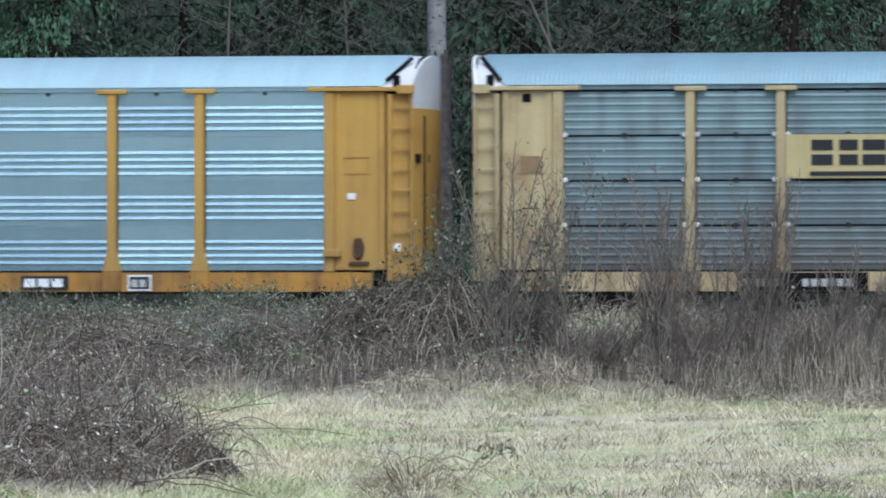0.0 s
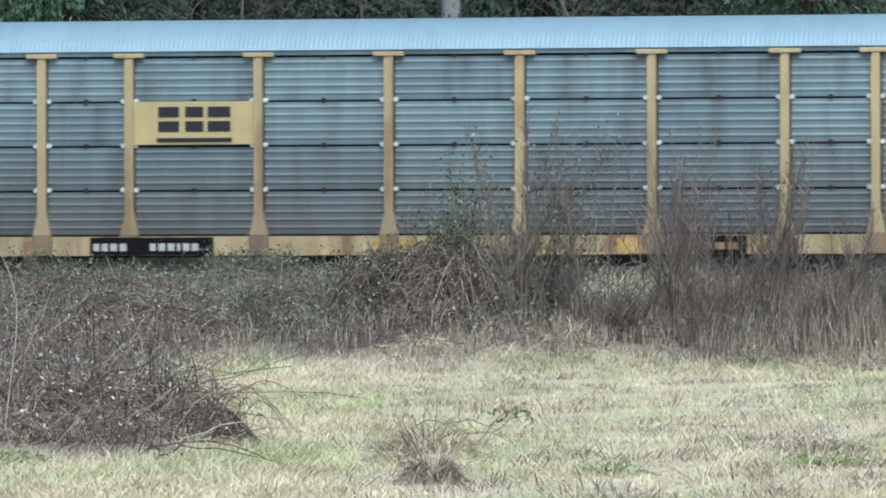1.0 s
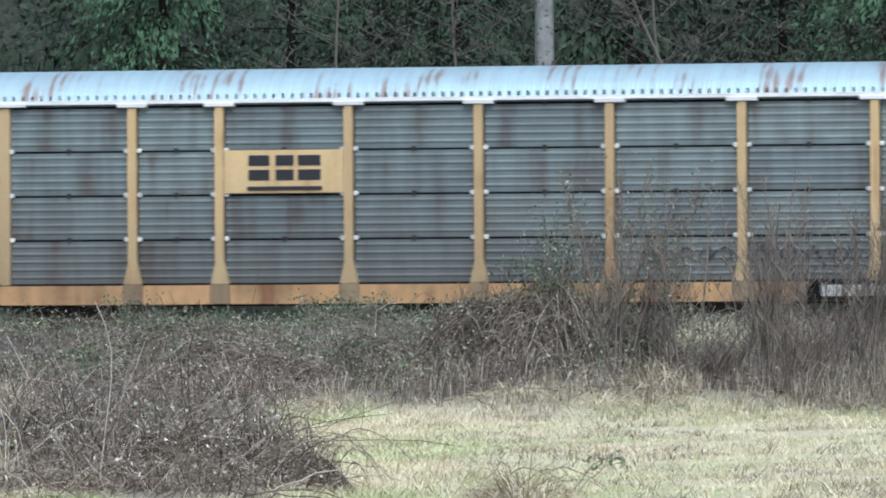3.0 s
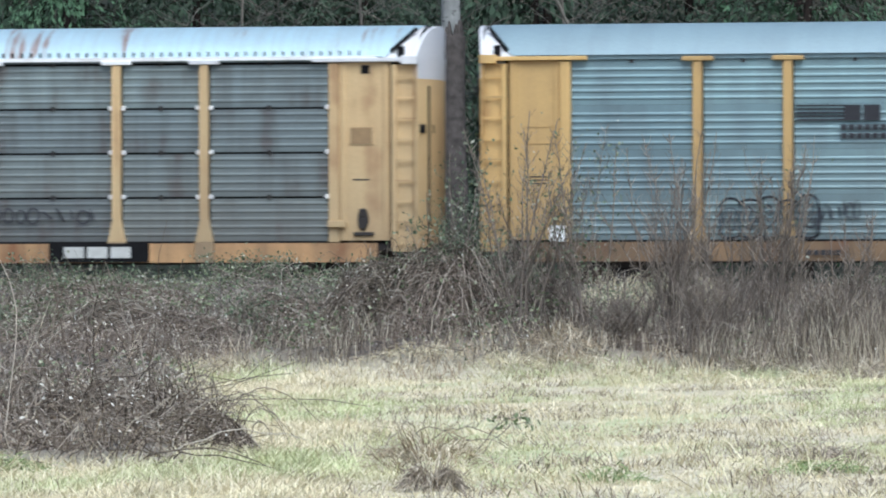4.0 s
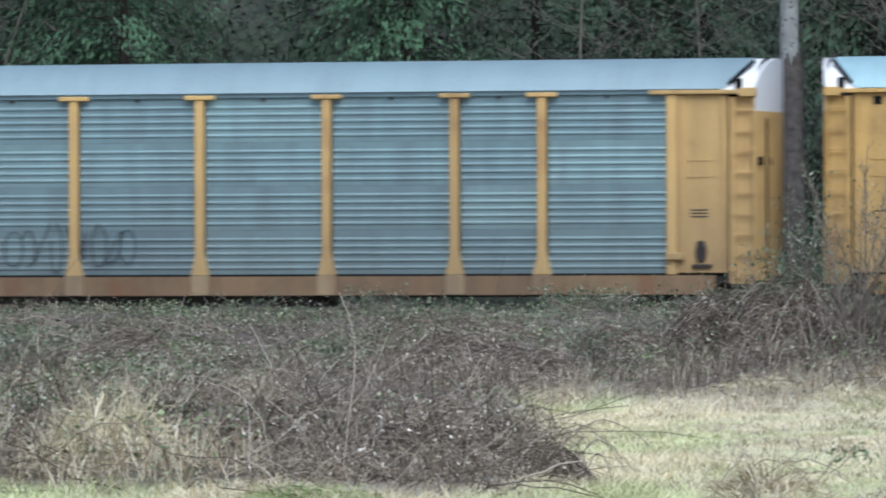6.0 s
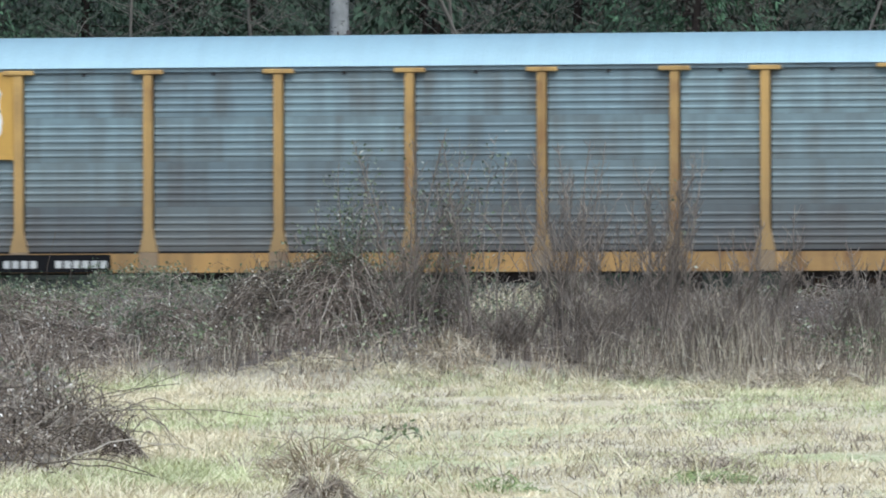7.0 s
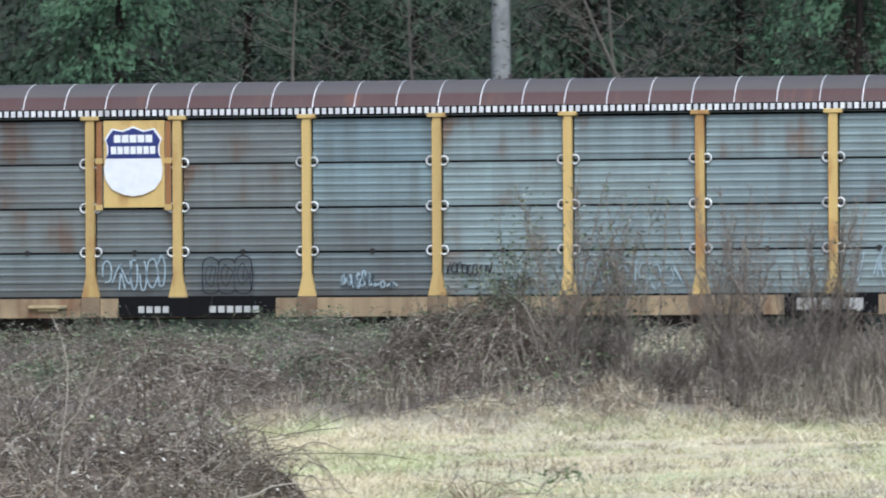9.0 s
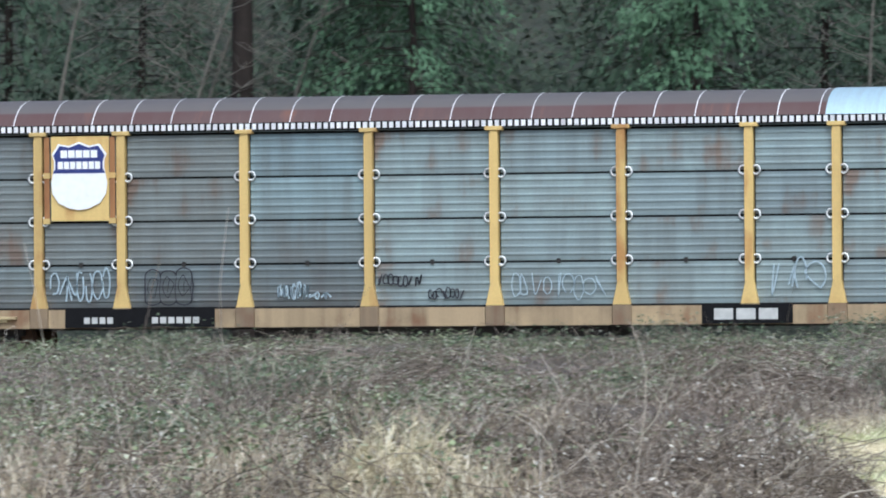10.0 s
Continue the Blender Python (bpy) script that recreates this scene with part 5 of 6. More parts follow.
shrub(-18.3, 107.0, 1.15, 0.8, 20, 41, 0.0, "low leafless shrub of thin grey stems")
shrub(-21.3, 109.4, 3.2, 0.75, 14, 39, 5.0, "bramble bush with a few green leaves", 20)
shrub(-21.9, 110.5, 1.8, 1.3, 26, 40, 1.2, "bramble bush overgrown with green leaves", 20)
shrub(-23.2, 112.5, 1.6, 1.2, 26, 42, 1.0, "bramble bush overgrown with green leaves", 20)
for k in range(30):  # low leafy bramble bushes on the bank and in the thicket
    g = random.Random(500 + k)
    by = (138, 128, 106, 118, 142, 70, 92, 133)[k % 8] + g.uniform(-3, 3)
    bx = by * g.uniform(-0.335, -0.295) if k % 8 in (5, 6) else by * g.uniform(-0.335, -0.20)
    shrub(bx, by, g.uniform(0.7, 1.05) * (0.6 if k % 8 in (0, 4, 5, 7) else 1.0), g.uniform(0.9, 1.6), 14, 600 + k, g.uniform(0.8, 2.2), "low bramble bush with dull green leaves", 10)
rng = np.random.default_rng(90)


def arching_canes(x, y, span, rise, n, seed, label):
    """A few dark bramble canes that bow over and root again at their tips."""
    r = np.random.default_rng(seed)
    root = new("bramble_canes")
    root.location = (x, y, float(height(np.array([x]), np.array([y]))[0]) - 0.03)
    tagged(root, label, "brambles")
    t = np.linspace(0, 1, 16)
    for i in range(n):
        sp, h = span * r.uniform(0.35, 1.0), rise * r.uniform(0.45, 1.0)
        fall = r.uniform(0.84, 1.0)  # how far down the tip comes
        bow = np.sin(np.pi * t ** r.uniform(0.6, 1.1) * fall) ** 0.85
        p = np.stack([r.normal(0, 0.16) + sp * t ** r.uniform(0.7, 1.1), r.normal(0, 0.15) + r.normal(0, 0.3) * t, h * bow], -1)
        p[1:] += np.cumsum(r.normal(size=(15, 3)) * 0.010, axis=0)
        part("cane", raw_mesh("cane", [tubes(p[None], np.linspace(0.0065, 0.003, 16)[None], 5)], BARK), BARK, root)
        k = r.integers(5, 12, 3)
        q = np.stack([p[k], p[k] + r.normal(size=(3, 3)) * 0.05, p[k] + r.normal(size=(3, 3)) * 0.12], 1)
        for twig in q:
            part("side_twig", raw_mesh("side_twig", [tubes(twig[None], np.array([[0.004, 0.003, 0.002]]))], BARK), BARK, root)
    return root


arching_canes(-14.85, 64.5, 1.05, 0.95, 3, 51, "dark bramble canes arching out of the thicket")
arching_canes(-14.5, 63.8, 0.8, 0.62, 3, 57, "dark bramble canes arching out of the thicket")
arching_canes(-15.2, 62.6, 0.55, 0.8, 3, 54, "dark crooked bramble canes at the thicket's front")
arching_canes(-16.3, 62.0, 0.5, 0.65, 3, 55, "dark crooked bramble canes at the thicket's front")
arching_canes(-12.75, 62.5, 1.05, 0.36, 4, 53, "dark bramble canes bowed over the grass")


def sprig(x, y, z, seed):
    """A low bramble shoot that still bears green leaves."""
    r = np.random.default_rng(seed)
    root = new("bramble_sprig")
    root.location = (x, y, float(height(np.array([x]), np.array([y]))[0]) - 0.02)
    tagged(root, "bramble shoot with a few green leaves", "brambles")
    t = np.linspace(0, 1, 9)
    p = np.stack([0.45 * t, 0.1 * t, z * np.sin(np.pi * 0.62 * t)], -1) + r.normal(size=(9, 3)) * 0.008
    part("stem", raw_mesh("stem", [tubes(p[None], np.linspace(0.006, 0.003, 9)[None], 5)], BARK), BARK, root)
    for i in range(16):
        c = p[r.integers(4, 9)] + r.normal(size=3) * np.array([0.07, 0.07, 0.035])
        u, w = r.normal(size=3), r.normal(size=3)
        u, w = u / np.linalg.norm(u), w / np.linalg.norm(w)
        part("leaf", raw_mesh("leaf", [quads(c[None], u[None] * 0.032, w[None] * 0.022)], GREEN_LEAF), GREEN_LEAF, root)
    return root


sprig(-12.0, 62.4, 0.34, 81)
sprig(-11.85, 62.0, 0.30, 82)


def tussock(x, y, r, h, n, mat, seed, label):
    """A ragged clump of fallen grass."""
    g = np.random.default_rng(seed)
    root = new("grass_tussock")
    root.location = (x, y, float(height(np.array([x]), np.array([y]))[0]) - 0.02)
    a, d = g.uniform(0, 2 * np.pi, n), np.sqrt(g.uniform(0, 1, n)) * 0.8
    edge = r * (1 + 0.25 * np.sin(2 * a + seed) + 0.15 * np.sin(5 * a + 2 * seed))  # uneven outline
    ln = g.uniform(0.2, 0.65, n)
    b = a + g.normal(0, 0.6, n)
    x0, y0 = np.cos(a) * d * edge * 1.25, np.sin(a) * d * edge
    x1, y1 = x0 + np.cos(b) * ln * r, y0 + np.sin(b) * ln * r

    def dome(u, v):
        return h * np.maximum(1 - (u * u / 1.5 + v * v) / (r * r), -0.1) * (0.75 + 0.25 * np.sin(u * 19 / r * 0.3 + v * 13 + seed))
    z0 = dome(x0, y0) * g.uniform(0.3, 1.0, n)
    z1 = np.maximum(dome(x1, y1) + h * (np.abs(g.normal(0, 0.28, n)) - 0.08), -0.03)
    w = np.stack([g.uniform(0.003, 0.006, n), g.normal(0, 0.003, n), g.normal(0, 0.002, n)], -1)
    ob = part("clump", raw_mesh("clump", [blades(np.stack([x0, y0, z0], -1), np.stack([x1, y1, z1], -1), w)], mat), mat, root)
    tagged(ob, kind="stuff")
    return tagged(root, label, "grass", "tussocks in the meadow")


FRESH = plant("fresh_grass", [(0.0, (0.16, 0.22, 0.08)), (0.6, (0.32, 0.40, 0.17)), (1.0, (0.55, 0.56, 0.33))])
tussock(-10.75, 54.2, 0.27, 0.26, 800, MATTED, 61, "brown mound of matted dead grass")
tussock(-11.6, 58.5, 0.50, 0.42, 500, STRAW, 62, "tuft of dry straw-coloured grass")
tussock(-12.7, 53.6, 0.45, 0.10, 350, MATTED, 63, "low brown patch of matted grass")
tussock(-9.6, 55.8, 0.30, 0.20, 260, FRESH, 64, "green tuft in the pale meadow")
tussock(-14.6, 55.0, 0.50, 0.18, 500, FRESH, 65, "green tuft in the pale meadow")
tussock(-8.2, 57.5, 0.45, 0.16, 400, FRESH, 70, "green tuft in the pale meadow")
tussock(-8.7, 61.0, 0.40, 0.20, 350, MATTED, 71, "low brown patch of matted grass")
tussock(-17.25, 58.4, 0.6, 0.75, 1500, GRASS, 66, "tall pale tuft of dry grass")
tussock(-16.9, 58.0, 0.45, 0.35, 450, GRASS, 72, "tall pale tuft of dry grass")
tussock(-24.6, 80.5, 0.7, 0.75, 700, STRAW, 67, "tall pale tuft of dry grass")
tussock(-23.0, 79.0, 0.6, 0.55, 600, STRAW, 68, "tall pale tuft of dry grass")
tussock(-13.4, 104.5, 0.8, 0.5, 700, MATTED, 69, "brown mound of matted dead grass")
tussock(-18.6, 103.8, 0.6, 0.42, 400, STRAW, 73, "tuft of dry straw-coloured grass")

tussock(-19.75, 66.0, 0.55, 0.50, 700, GRASS, 74, "pale bleached tuft of grass among brambles")
tussock(-20.6, 64.0, 0.40, 0.38, 400, STRAW, 75, "tall pale tuft of dry grass")
tussock(-17.9, 66.5, 0.45, 0.36, 450, STRAW, 76, "tall pale tuft of dry grass")

tussock(-19.3, 103.2, 0.5, 0.34, 260, GRASS, 84, "bleached tuft of grass at the foot of the bank")
tussock(-17.6, 102.6, 0.45, 0.28, 260, GRASS, 85, "bleached tuft of grass at the foot of the bank")
tussock(-16.2, 101.6, 0.5, 0.32, 260, GRASS, 86, "bleached tuft of grass at the foot of the bank")
tussock(-14.6, 101.2, 0.45, 0.26, 260, GRASS, 87, "bleached tuft of grass at the foot of the bank")
tussock(-12.6, 100.4, 0.55, 0.34, 260, GRASS, 88, "bleached tuft of grass at the foot of the bank")
tussock(-20.8, 103.9, 0.6, 0.3, 260, GRASS, 89, "bleached tuft of grass at the foot of the bank")
tussock(-21.7, 126.5, 0.9, 0.75, 600, GRASS, 91, "bleached grass standing on the bank behind the shrubs")
tussock(-20.7, 128.0, 0.8, 0.70, 500, GRASS, 92, "bleached grass standing on the bank behind the shrubs")
tussock(-18.2, 126.0, 1.0, 0.60, 500, STRAW, 93, "bleached grass standing on the bank behind the shrubs")
tussock(-14.6, 104.0, 0.6, 0.50, 400, MATTED, 94, "tuft of dry straw-coloured grass")
tussock(-18.9, 105.0, 0.5, 0.50, 420, STRAW, 95, "tuft of dry straw-coloured grass")
tussock(-15.9, 104.6, 0.5, 0.35, 300, MATTED, 96, "brown mound of matted dead grass")


def bramble_mound(x, y, rx, ry, h, n, leafy, seed, label):
    """Brambles heaped into a mound: canes that drape over one another, shoots that stand out, leaves in patches."""
    g = np.random.default_rng(seed)
    root = new("bramble_mound")
    root.location = (x, y, float(height(np.array([x]), np.array([y]))[0]) - 0.08)
    tagged(root, label, "brambles", "bramble mounds on the bank")
    n = int(n * 0.50)
    ph = g.uniform(0, 6.3, 4)

    def dome(u, v):
        r = np.sqrt((u / rx) ** 2 + (v / ry) ** 2)
        lumps = 0.80 + 0.12 * np.sin(u * 2.6 / rx + ph[0]) * np.cos(v * 2.1 / ry + ph[1]) + 0.10 * np.sin(u * 6.5 / rx + ph[2]) + 0.07 * np.sin(v * 5.0 / ry + u * 3.0 / rx + ph[3])
        return h * np.maximum(1 - r ** 2.3, -0.12) * lumps
    a, d = g.uniform(0, 2 * np.pi, n), np.sqrt(g.uniform(0, 1, n)) * 0.97
    u0, v0 = np.cos(a) * d * rx, np.sin(a) * d * ry
    b, ln = g.uniform(0, 2 * np.pi, n), g.uniform(0.25, 0.85, n)
    k = 5
    t = np.linspace(-0.5, 0.5, k)[None]
    u = u0[:, None] + np.cos(b)[:, None] * ln[:, None] * t
    v = v0[:, None] + np.sin(b)[:, None] * ln[:, None] * t
    deep = g.uniform(0.45, 1.0, n) ** 0.6
    bow = g.uniform(0.0, 0.16, n) * ln
    p = np.stack([u, v, dome(u, v) * deep[:, None] + bow[:, None] * np.cos(np.pi * t)], -1)
    p += np.cumsum(g.normal(size=(n, k, 3)) * 0.012, axis=1)
    m = n // 9
    i = g.integers(0, n, m)
    c = g.uniform(0, 2 * np.pi, m)
    tt = np.linspace(0, 1, k)[None]
    rise, run = g.uniform(0.12, 0.42, m)[:, None], g.uniform(0.1, 0.5, m)[:, None]
    shoots = np.stack([u0[i][:, None] + np.cos(c)[:, None] * run * tt, v0[i][:, None] + np.sin(c)[:, None] * run * tt, dome(u0[i], v0[i])[:, None] * 0.95 + rise * np.sin(tt * 2.3)], -1)
    shoots[:, 1:] += np.cumsum(g.normal(size=(m, k - 1, 3)) * 0.012, axis=1)
    r = g.uniform(0.0045, 0.0095, n)[:, None] * np.linspace(1, 0.6, k)[None]
    rs = g.uniform(0.004, 0.007, m)[:, None] * np.linspace(1, 0.45, k)[None]
    tagged(part("cane_tangle", raw_mesh("cane_tangle", [tubes(p, r), tubes(shoots, rs)], CANE), CANE, root), kind="stuff")
    for name, mat, q, s0, s1 in (("leaf_litter_and_glints", DEAD_LEAF_GLINT, n // 2, 0.010, 0.026), ("foliage", GREEN_LEAF, int(n * leafy), 0.018, 0.042)):
        a, d = g.uniform(0, 2 * np.pi, q), np.sqrt(g.uniform(0, 1, q))
        lu, lv = np.cos(a) * d * rx, np.sin(a) * d * ry
        if name == "foliage":
            keep = wavy(lu + x, (lv + y) * 0.6, 1.6, seed) + g.normal(0, 0.25, q) > 0.05
            lu, lv = lu[keep], lv[keep]
        q = len(lu)
        if q == 0:
            continue
        c = np.stack([lu, lv, dome(lu, lv) * g.uniform(0.85, 1.02, q) + g.uniform(0, 0.14, q)], -1)
        s = g.uniform(s0, s1, q)[:, None]
        e = g.normal(size=(q, 3))
        e /= np.linalg.norm(e, axis=1, keepdims=True)
        w = np.cross(e, g.normal(size=(q, 3)))
        w /= np.linalg.norm(w, axis=1, keepdims=True)
        tagged(part(name, raw_mesh(name, [quads(c, e * s, w * s * 0.6)], mat), mat, root), kind="stuff")
    return root


BARE, LEAFY = "mound of tangled brown bramble canes, nearly bare", "mound of bramble canes with patches of green leaves"
for k, (mx, my, rx, ry, mh, n, leafy) in enumerate((
        (-21.7, 109.6, 2.1, 1.9, 1.80, 6500, 0.25), (-20.2, 109.6, 1.2, 1.2, 1.15, 2200, 0.2), (-24.3, 112.0, 1.9, 1.8, 1.10, 3600, 0.5), (-26.3, 109.5, 2.1, 1.6, 0.80, 3200, 0.15),
        (-23.0, 107.3, 1.4, 1.0, 0.55, 1600, 0.9), (-28.6, 112.5, 1.8, 1.6, 0.75, 2200, 0.6), (-31.4, 109.0, 1.9, 1.5, 0.70, 2200, 0.7), (-34.2, 113.5, 2.0, 1.6, 0.75, 2200, 0.8),
        (-27.2, 126.0, 2.2, 1.8, 0.60, 2000, 1.2), (-31.8, 129.0, 2.2, 1.8, 0.60, 2000, 1.3), (-37.0, 128.0, 2.2, 1.8, 0.65, 2000, 1.2), (-41.0, 131.0, 2.2, 1.8, 0.60, 1800, 1.0),
        (-15.15, 63.6, 0.80, 0.7, 0.62, 1500, 0.0), (-15.8, 61.6, 0.85, 0.6, 0.60, 1500, 0.0), (-15.0, 61.8, 0.75, 0.6, 0.58, 1400, 0.0), (-14.4, 62.5, 0.50, 0.45, 0.42, 800, 0.0), (-16.7, 61.2, 0.95, 0.7, 0.68, 1600, 0.05), (-17.75, 61.6, 1.0, 0.7, 0.72, 1600, 0.1), (-18.9, 63.0, 1.0, 0.8, 0.60, 1400, 0.5), (-16.2, 64.2, 1.05, 0.8, 0.62, 1900, 0.05), (-17.3, 65.0, 1.1, 0.9, 0.60, 1900, 0.15), (-19.2, 70.0, 1.2, 1.0, 0.55, 1800, 0.5), (-22.4, 72.0, 1.3, 1.0, 0.60, 1800, 0.7))):
    bramble_mound(mx, my, rx, ry, mh, n, leafy, 700 + k, BARE if leafy < 0.3 else LEAFY)


# ------------------------------------------------------------ woods behind the line
NEEDLE = plant("fir_sprays", [(0.0, (0.054, 0.084, 0.054)), (0.6, (0.061, 0.096, 0.061)), (1.0, (0.070, 0.108, 0.068))], 0.95)
NEEDLE_LIGHT = plant("fresh_fir_sprays", [(0.0, (0.080, 0.145, 0.080)), (0.6, (0.096, 0.170, 0.094)), (1.0, (0.112, 0.195, 0.108))], 0.95)
BRUSH = plant("undergrowth_leaves", [(0.0, (0.054, 0.074, 0.051)), (0.7, (0.064, 0.085, 0.058)), (1.0, (0.074, 0.097, 0.065))], 0.95,
              [(0.0, (0.056, 0.053, 0.040)), (0.7, (0.070, 0.065, 0.049)), (1.0, (0.095, 0.084, 0.065))], 0.12)
TRUNK = plain("dark_bark", (0.035, 0.028, 0.024), 0.9)


def pale_bark():
    m, nt, b = material("pale_grey_bark", 0.85)
    co = own_coords(nt, False)
    tone = ramp(nt, noise_at(nt, co, 5, 5, (1, 1, 0.6)), [(0.3, (0.17, 0.175, 0.165)), (0.7, (0.36, 0.36, 0.34))])
    spots = ramp(nt, noise_at(nt, co, 6.5, 1, (1, 1, 1.6)), [(0.62, (1, 1, 1)), (0.70, (0.25, 0.25, 0.24))])
    nt.links.new(mix(nt, 1.0, tone, spots, "MULTIPLY"), b.inputs["Base Color"])
    bump(nt, b, noise_at(nt, co, 20, 4), 0.4, 0.02)
    return m


def conifer(x, y, tall, wide, seed, mat, label):
    g = np.random.default_rng(seed)
    root = new("conifer_tree")
    root.location = (x, y, float(height(np.array([x]), np.array([y]))[0]) - 0.1)
    tagged(root, label, "tree", "conifers behind the line")
    zt = np.linspace(0, tall, 9)
    tp = np.stack([0.06 * np.sin(zt), 0.05 * np.cos(zt * 0.8), zt], -1)
    n = int(tall * 8)
    z = g.uniform(0.04, 0.98, n) ** 0.9 * tall
    rad = wide * np.clip(1 - z / tall, 0.03, 1) ** 0.75 * g.uniform(0.7, 1.1, n)
    a = g.uniform(0, 2 * np.pi, n)
    k = 6
    t = np.linspace(0, 1, k)[None]
    droop = g.uniform(0.25, 0.5, n)
    px = np.cos(a)[:, None] * rad[:, None] * t
    py = np.sin(a)[:, None] * rad[:, None] * t
    pz = z[:, None] + rad[:, None] * (0.18 * t - droop[:, None] * t * t)
    p = np.stack([px, py, pz], -1)
    part("trunk", raw_mesh("trunk", [tubes(tp[None], np.linspace(0.14, 0.03, 9)[None], 8), tubes(p[:, [0, 2, 5]], np.linspace(0.020, 0.006, 3)[None] * np.ones((n, 1)))], TRUNK), TRUNK, root)
    # hanging tufts along every bough; fine sprays on the lower boughs of the front trees
    fine = (z < 13.0) & (y < 182)
    pts, dirs, size = [], [], []
    for sel, tufts, per, lo, hi in ((fine, 9, 17, 0.055, 0.125), (~fine, 4, 7, 0.13, 0.28)):
        si = np.repeat(np.nonzero(sel)[0], tufts)
        if len(si) == 0:
            continue
        f = g.uniform(0.02, 1.0, len(si)) ** 0.8 * (k - 1) * 0.999
        i = np.minimum(f.astype(int), k - 2)
        c = p[si, i] + (p[si, i + 1] - p[si, i]) * (f - i)[:, None]
        c[:, 0] -= np.sin(a[si]) * g.normal(0, 0.30, len(si))
        c[:, 1] += np.cos(a[si]) * g.normal(0, 0.30, len(si))
        reach = g.uniform(0.7, 1.5, len(si))
        j = np.repeat(np.arange(len(si)), per)
        q = len(j)
        hang = g.uniform(0, 1, q) ** 1.2
        out = np.stack([np.cos(a[si][j]), np.sin(a[si][j]), np.zeros(q)], -1)
        o = g.normal(size=(q, 3)) * np.array([0.13, 0.13, 0.05]) * (1.15 - 0.75 * hang)[:, None] + out * (hang * 0.25)[:, None]
        o[:, 2] -= hang * 0.70
        pts.append(c[j] + o * reach[j][:, None])
        d = out * g.uniform(0.1, 0.7, q)[:, None] + g.normal(size=(q, 3)) * 0.25
        d[:, 2] -= g.uniform(0.3, 1.0, q)
        dirs.append(d / np.linalg.norm(d, axis=1, keepdims=True))
        size.append(g.uniform(lo, hi, q))
    b, d, ln = np.concatenate(pts), np.concatenate(dirs), np.concatenate(size)[:, None]
    face = b * np.array([0.25, 0.25, 0.0]) + g.normal(size=b.shape) * 0.28 + np.array([0, 0, 0.75])
    w = np.cross(d, face)  # sprays lie flat, facing out and up
    w /= np.linalg.norm(w, axis=1, keepdims=True) + 1e-6
    part("crown", raw_mesh("crown", [quads(b + d * ln, d * ln, w * ln * 0.30)], mat), mat, root)
    return root


def bare_tree(x, y, tall, r0, seed, mat, label, lowest=0.35, n=26, spread=3.0):
    g = np.random.default_rng(seed)
    root = new("bare_tree")
    root.location = (x, y, float(height(np.array([x]), np.array([y]))[0]) - 0.1)
    tagged(root, label, "tree")
    zt = np.linspace(0, tall, 12)
    tilt = 0.0 if r0 > 0.1 else g.uniform(-0.5, 0.5)
    tp = np.stack([(0.006 + tilt) * zt + (0.03 if r0 > 0.1 else 0.25) * np.sin(zt * 0.5), 0.04 * np.cos(zt * 0.6), zt], -1)
    k = 7
    t = np.linspace(0, 1, k)[None]
    z = g.uniform(lowest, 0.98, n) * tall
    a, ln = g.uniform(0, 2 * np.pi, n), g.uniform(0.5, 1.0, n) * spread
    p = np.stack([np.interp(z, zt, tp[:, 0])[:, None] + np.cos(a)[:, None] * ln[:, None] * t, np.sin(a)[:, None] * ln[:, None] * t, z[:, None] + ln[:, None] * 0.65 * t ** 1.3], -1)
    p[:, 1:] += np.cumsum(g.normal(size=(n, k - 1, 3)) * 0.05, axis=1)
    rr = r0 * 0.16
    part("trunk", raw_mesh("trunk", [tubes(tp[None], np.linspace(r0, r0 * 0.35, 12)[None], 12), tubes(p, np.linspace(rr, rr * 0.25, k)[None] * np.ones((n, 1)), 4)], mat, True), mat, root)
    m = n * 14
    si, sj = g.integers(0, n, m), g.integers(2, k, m)
    b = p[si, sj]
    aa, l2 = g.uniform(0, 2 * np.pi, m), g.uniform(0.3, 1.1, m)
    tt = np.linspace(0, 1, 4)[None]
    q = np.stack([b[:, 0:1] + np.cos(aa)[:, None] * l2[:, None] * tt, b[:, 1:2] + np.sin(aa)[:, None] * l2[:, None] * tt, b[:, 2:3] + l2[:, None] * 0.5 * tt], -1)
    q[:, 1:] += g.normal(size=(m, 3, 3)) * 0.04
    tagged(part("crown", raw_mesh("crown", [tubes(q, np.linspace(0.010, 0.004, 4)[None] * np.ones((m, 1)))], mat), mat, root), kind="stuff")
    return root


PALE = pale_bark()
GREY_TWIG = plain("grey_twigs", (0.17, 0.155, 0.13), 0.9)
FIRS = [(-70, 176, 21, 3.6, 0), (-59.5, 178, 23, 3.8, 0), (-50.0, 170.5, 20, 4.4, 1), (-52.5, 176, 22, 3.8, 0), (-43.7, 174, 21, 3.7, 1), (-41.3, 178, 24, 4.0, 0),
        (-37.6, 181, 22, 3.8, 0), (-33.5, 183, 22, 3.6, 0), (-29.0, 180, 23, 3.8, 0), (-25.0, 173, 21, 3.9, 1), (-21.0, 177, 22, 3.9, 0), (-16.5, 172, 20, 3.7, 0),
        (-56, 188, 25, 4.2, 0), (-49, 190, 25, 4.2, 0), (-42, 192, 25, 4.2, 0), (-35, 193, 26, 4.2, 0), (-28, 192, 25, 4.2, 0), (-21, 190, 25, 4.2, 0), (-66, 186, 25, 4.2, 0), (-46.5, 183, 24, 4.2, 0), (-54.5, 183, 24, 4.0, 0), (-39.5, 184, 24, 4.0, 0)]
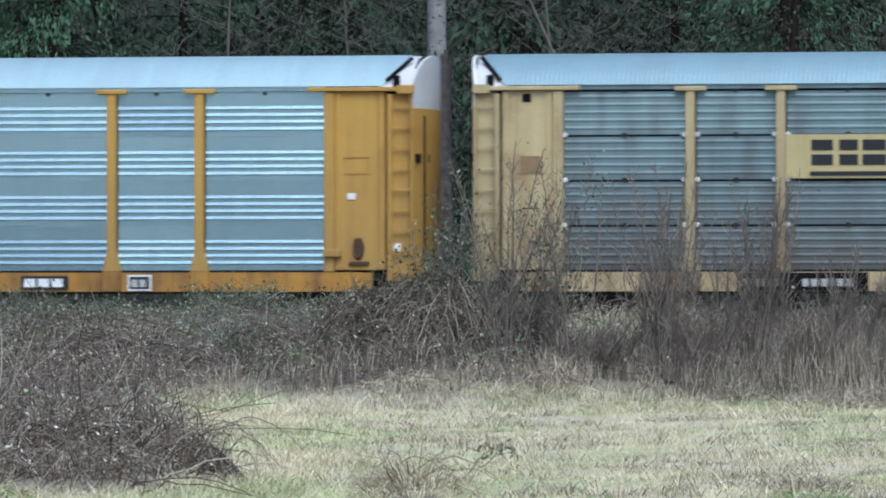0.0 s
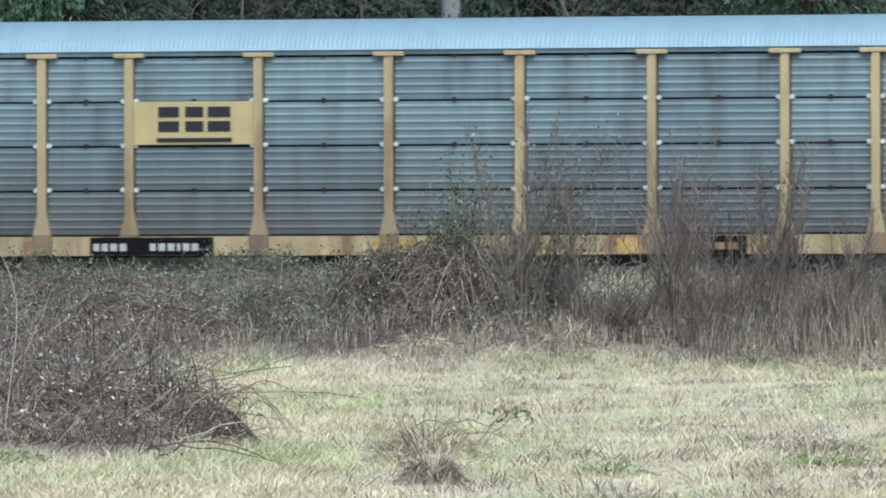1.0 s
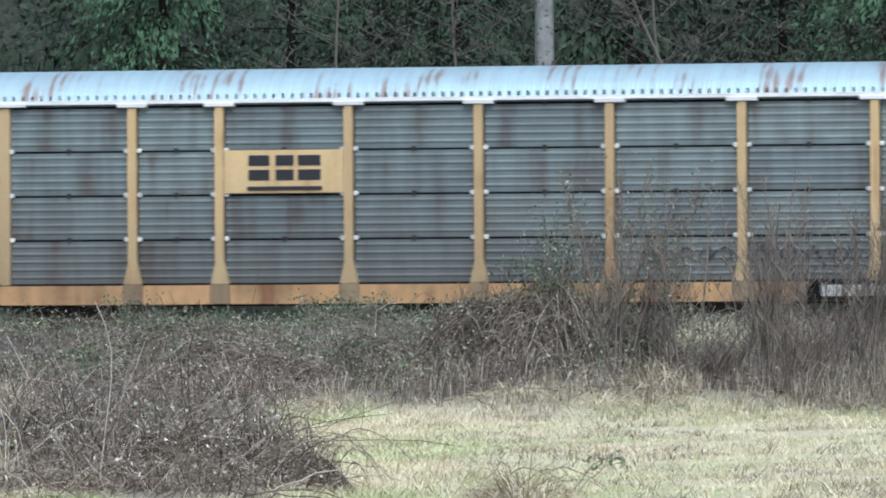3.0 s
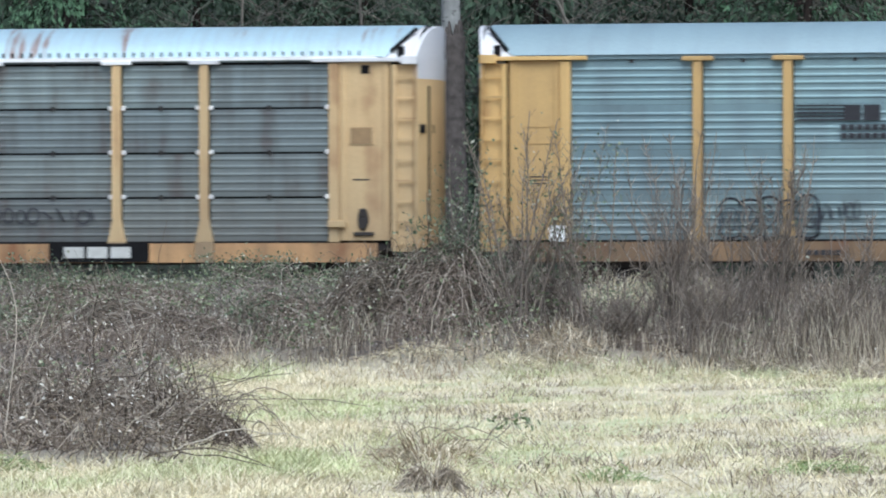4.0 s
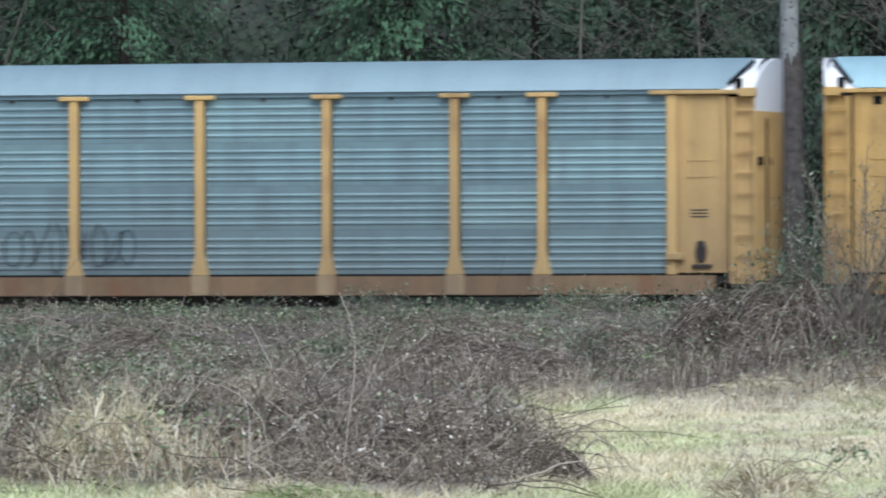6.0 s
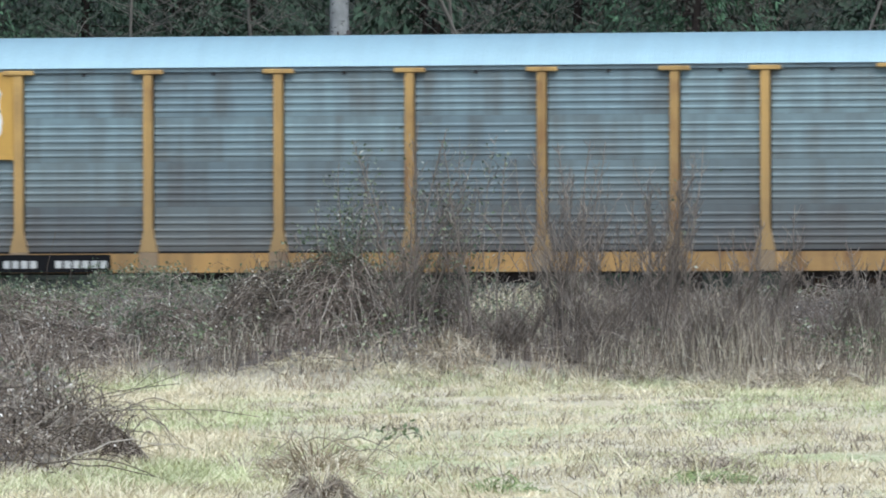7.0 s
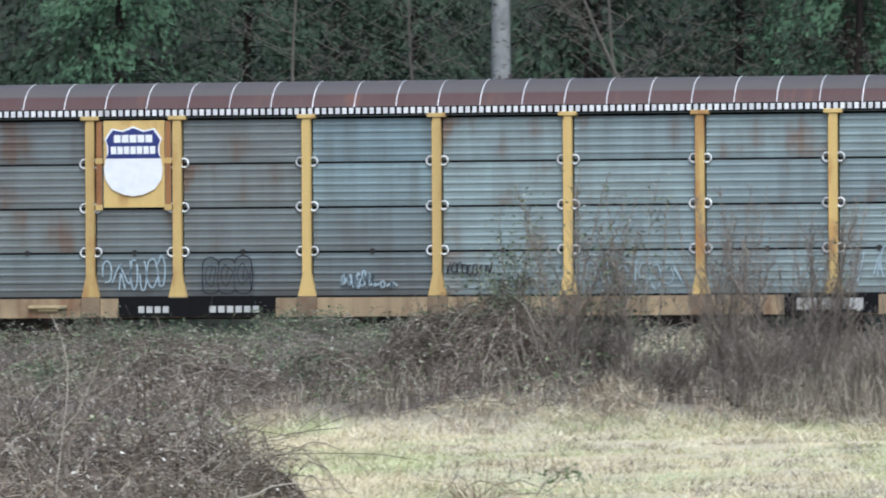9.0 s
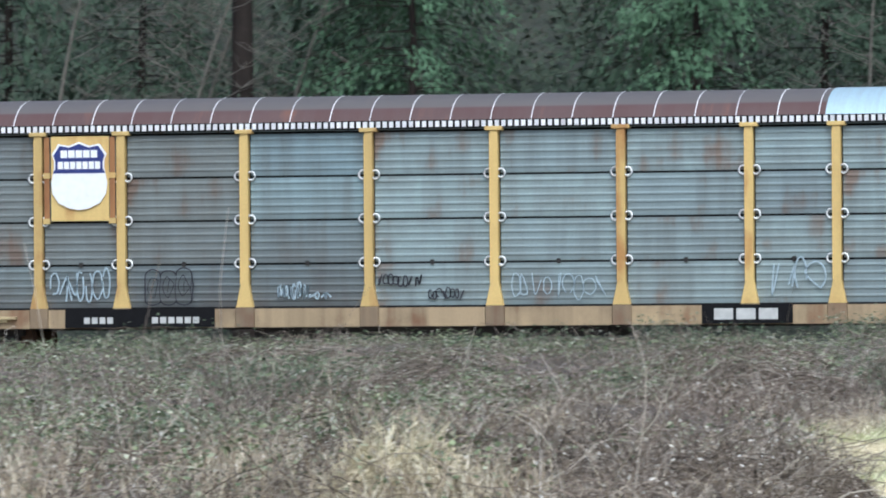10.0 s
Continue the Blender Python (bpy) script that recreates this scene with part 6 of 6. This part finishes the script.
for k, (x, y, h, w, light) in enumerate(FIRS):
    conifer(x, y, h, w, 200 + k, NEEDLE_LIGHT if light else NEEDLE, "tall fir with fresh green drooping sprays" if light else "tall dark green fir with drooping branches")
bare_tree(-32.35, 165.5, 19, 0.30, 301, PALE, "pale grey alder trunk with dark knots, standing behind the line", 0.62, 22, 2.6)
bare_tree(-53.75, 168.5, 20, 0.36, 302, TRUNK, "dark straight tree trunk at the wood's edge", 0.6)
for k, (x, y) in enumerate(((-30.2, 168), (-27.6, 167.5), (-35.5, 169), (-39.2, 170), (-57.5, 168), (-60.5, 169), (-23.5, 168.5), (-56.0, 171), (-59.0, 173), (-62.5, 171))):
    bare_tree(x, y, 9.5 + k % 3, 0.07, 310 + k, GREY_TWIG, "slender leafless tree with grey-brown branches", 0.25, 26, 3.4)


def snag(x, y, tall, r, seed):
    """A broken dead trunk with a ragged top."""
    g = np.random.default_rng(seed)
    zt = np.linspace(0, tall, 8)
    core = np.stack([0.03 * np.sin(zt), 0.0 * zt, zt], -1)
    a = g.uniform(0, 2 * np.pi, 9)
    spl = np.stack([np.stack([np.cos(a) * r * 0.5, np.sin(a) * r * 0.5, np.full(9, tall - 0.1)], -1), np.stack([np.cos(a) * r * 0.55, np.sin(a) * r * 0.55, tall + g.uniform(0.05, 0.4, 9)], -1)], 1)
    ob = new("tree_snag", raw_mesh("tree_snag", [tubes(core[None], np.linspace(r * 1.1, r * 0.9, 8)[None], 14), tubes(spl, np.array([[r * 0.35, 0.02]]) * np.ones((9, 1)), 5)], SNAG, True))
    ob.location = (x, y, float(height(np.array([x]), np.array([y]))[0]) - 0.1)
    return tagged(ob, "broken dark brown dead trunk behind the line", "tree")


SNAG = plain("rotten_dark_bark", (0.12, 0.105, 0.095), 0.95, 0.0, 0.5)
snag(-32.08, 164.6, 6.3, 0.31, 401)


def undergrowth():
    sets = []
    n = 66000
    x = rng.uniform(-72, -10, n)
    y = rng.uniform(165.0, 186.0, n)
    top = 10.5 + 2.2 * wavy(x, y, 0.3, 2)
    z = height(x, y) + rng.uniform(0, 1, n) ** 0.8 * top * np.clip(0.55 + 0.03 * (y - 165), 0, 1) * np.where((x > -52.8) & (x < -42) & (y < 172), 0.25, 1.0)
    c = np.stack([x, y, z], -1)
    s = rng.uniform(0.035, 0.085, n)[:, None]
    along = unit(n)
    across = np.cross(along, unit(n) * 0.5 + np.array([0.0, -0.6, 0.6]))
    across /= np.linalg.norm(across, axis=1, keepdims=True) + 1e-6
    sets.append(quads(c, along * s, across * s * 0.5))
    # low growth over the rising hillside behind
    n = 62000
    x, y = rng.uniform(-75, -8, n), rng.uniform(175, 214, n)
    lump = np.clip(0.6 + 0.6 * wavy(x, y, 0.5, 7) + 0.4 * wavy(x, y, 1.3, 3), 0.1, 1.5)
    c = np.stack([x, y, height(x, y) + rng.uniform(0, 1, n) * 2.4 * lump], -1)
    s = rng.uniform(0.10, 0.22, n)[:, None]
    along = unit(n)
    across = np.cross(along, unit(n) * 0.5 + np.array([0.0, -0.7, 0.6]))
    across /= np.linalg.norm(across, axis=1, keepdims=True) + 1e-6
    sets.append(quads(c, along * s, across * s * 0.5))
    tagged(new("undergrowth", raw_mesh("undergrowth", sets, BRUSH)), "dark olive undergrowth at the edge of the wood", "undergrowth", kind="stuff")


undergrowth()


# ------------------------------------------------------------ what moves
def motions():
    for car, x0 in cars:
        walk(car, [(t, pose(x0 - 14.324 * t + 0.0049 * (t - 5) ** 2, TRACK_Y, RAIL_Z)) for t in range(11)])


motions()
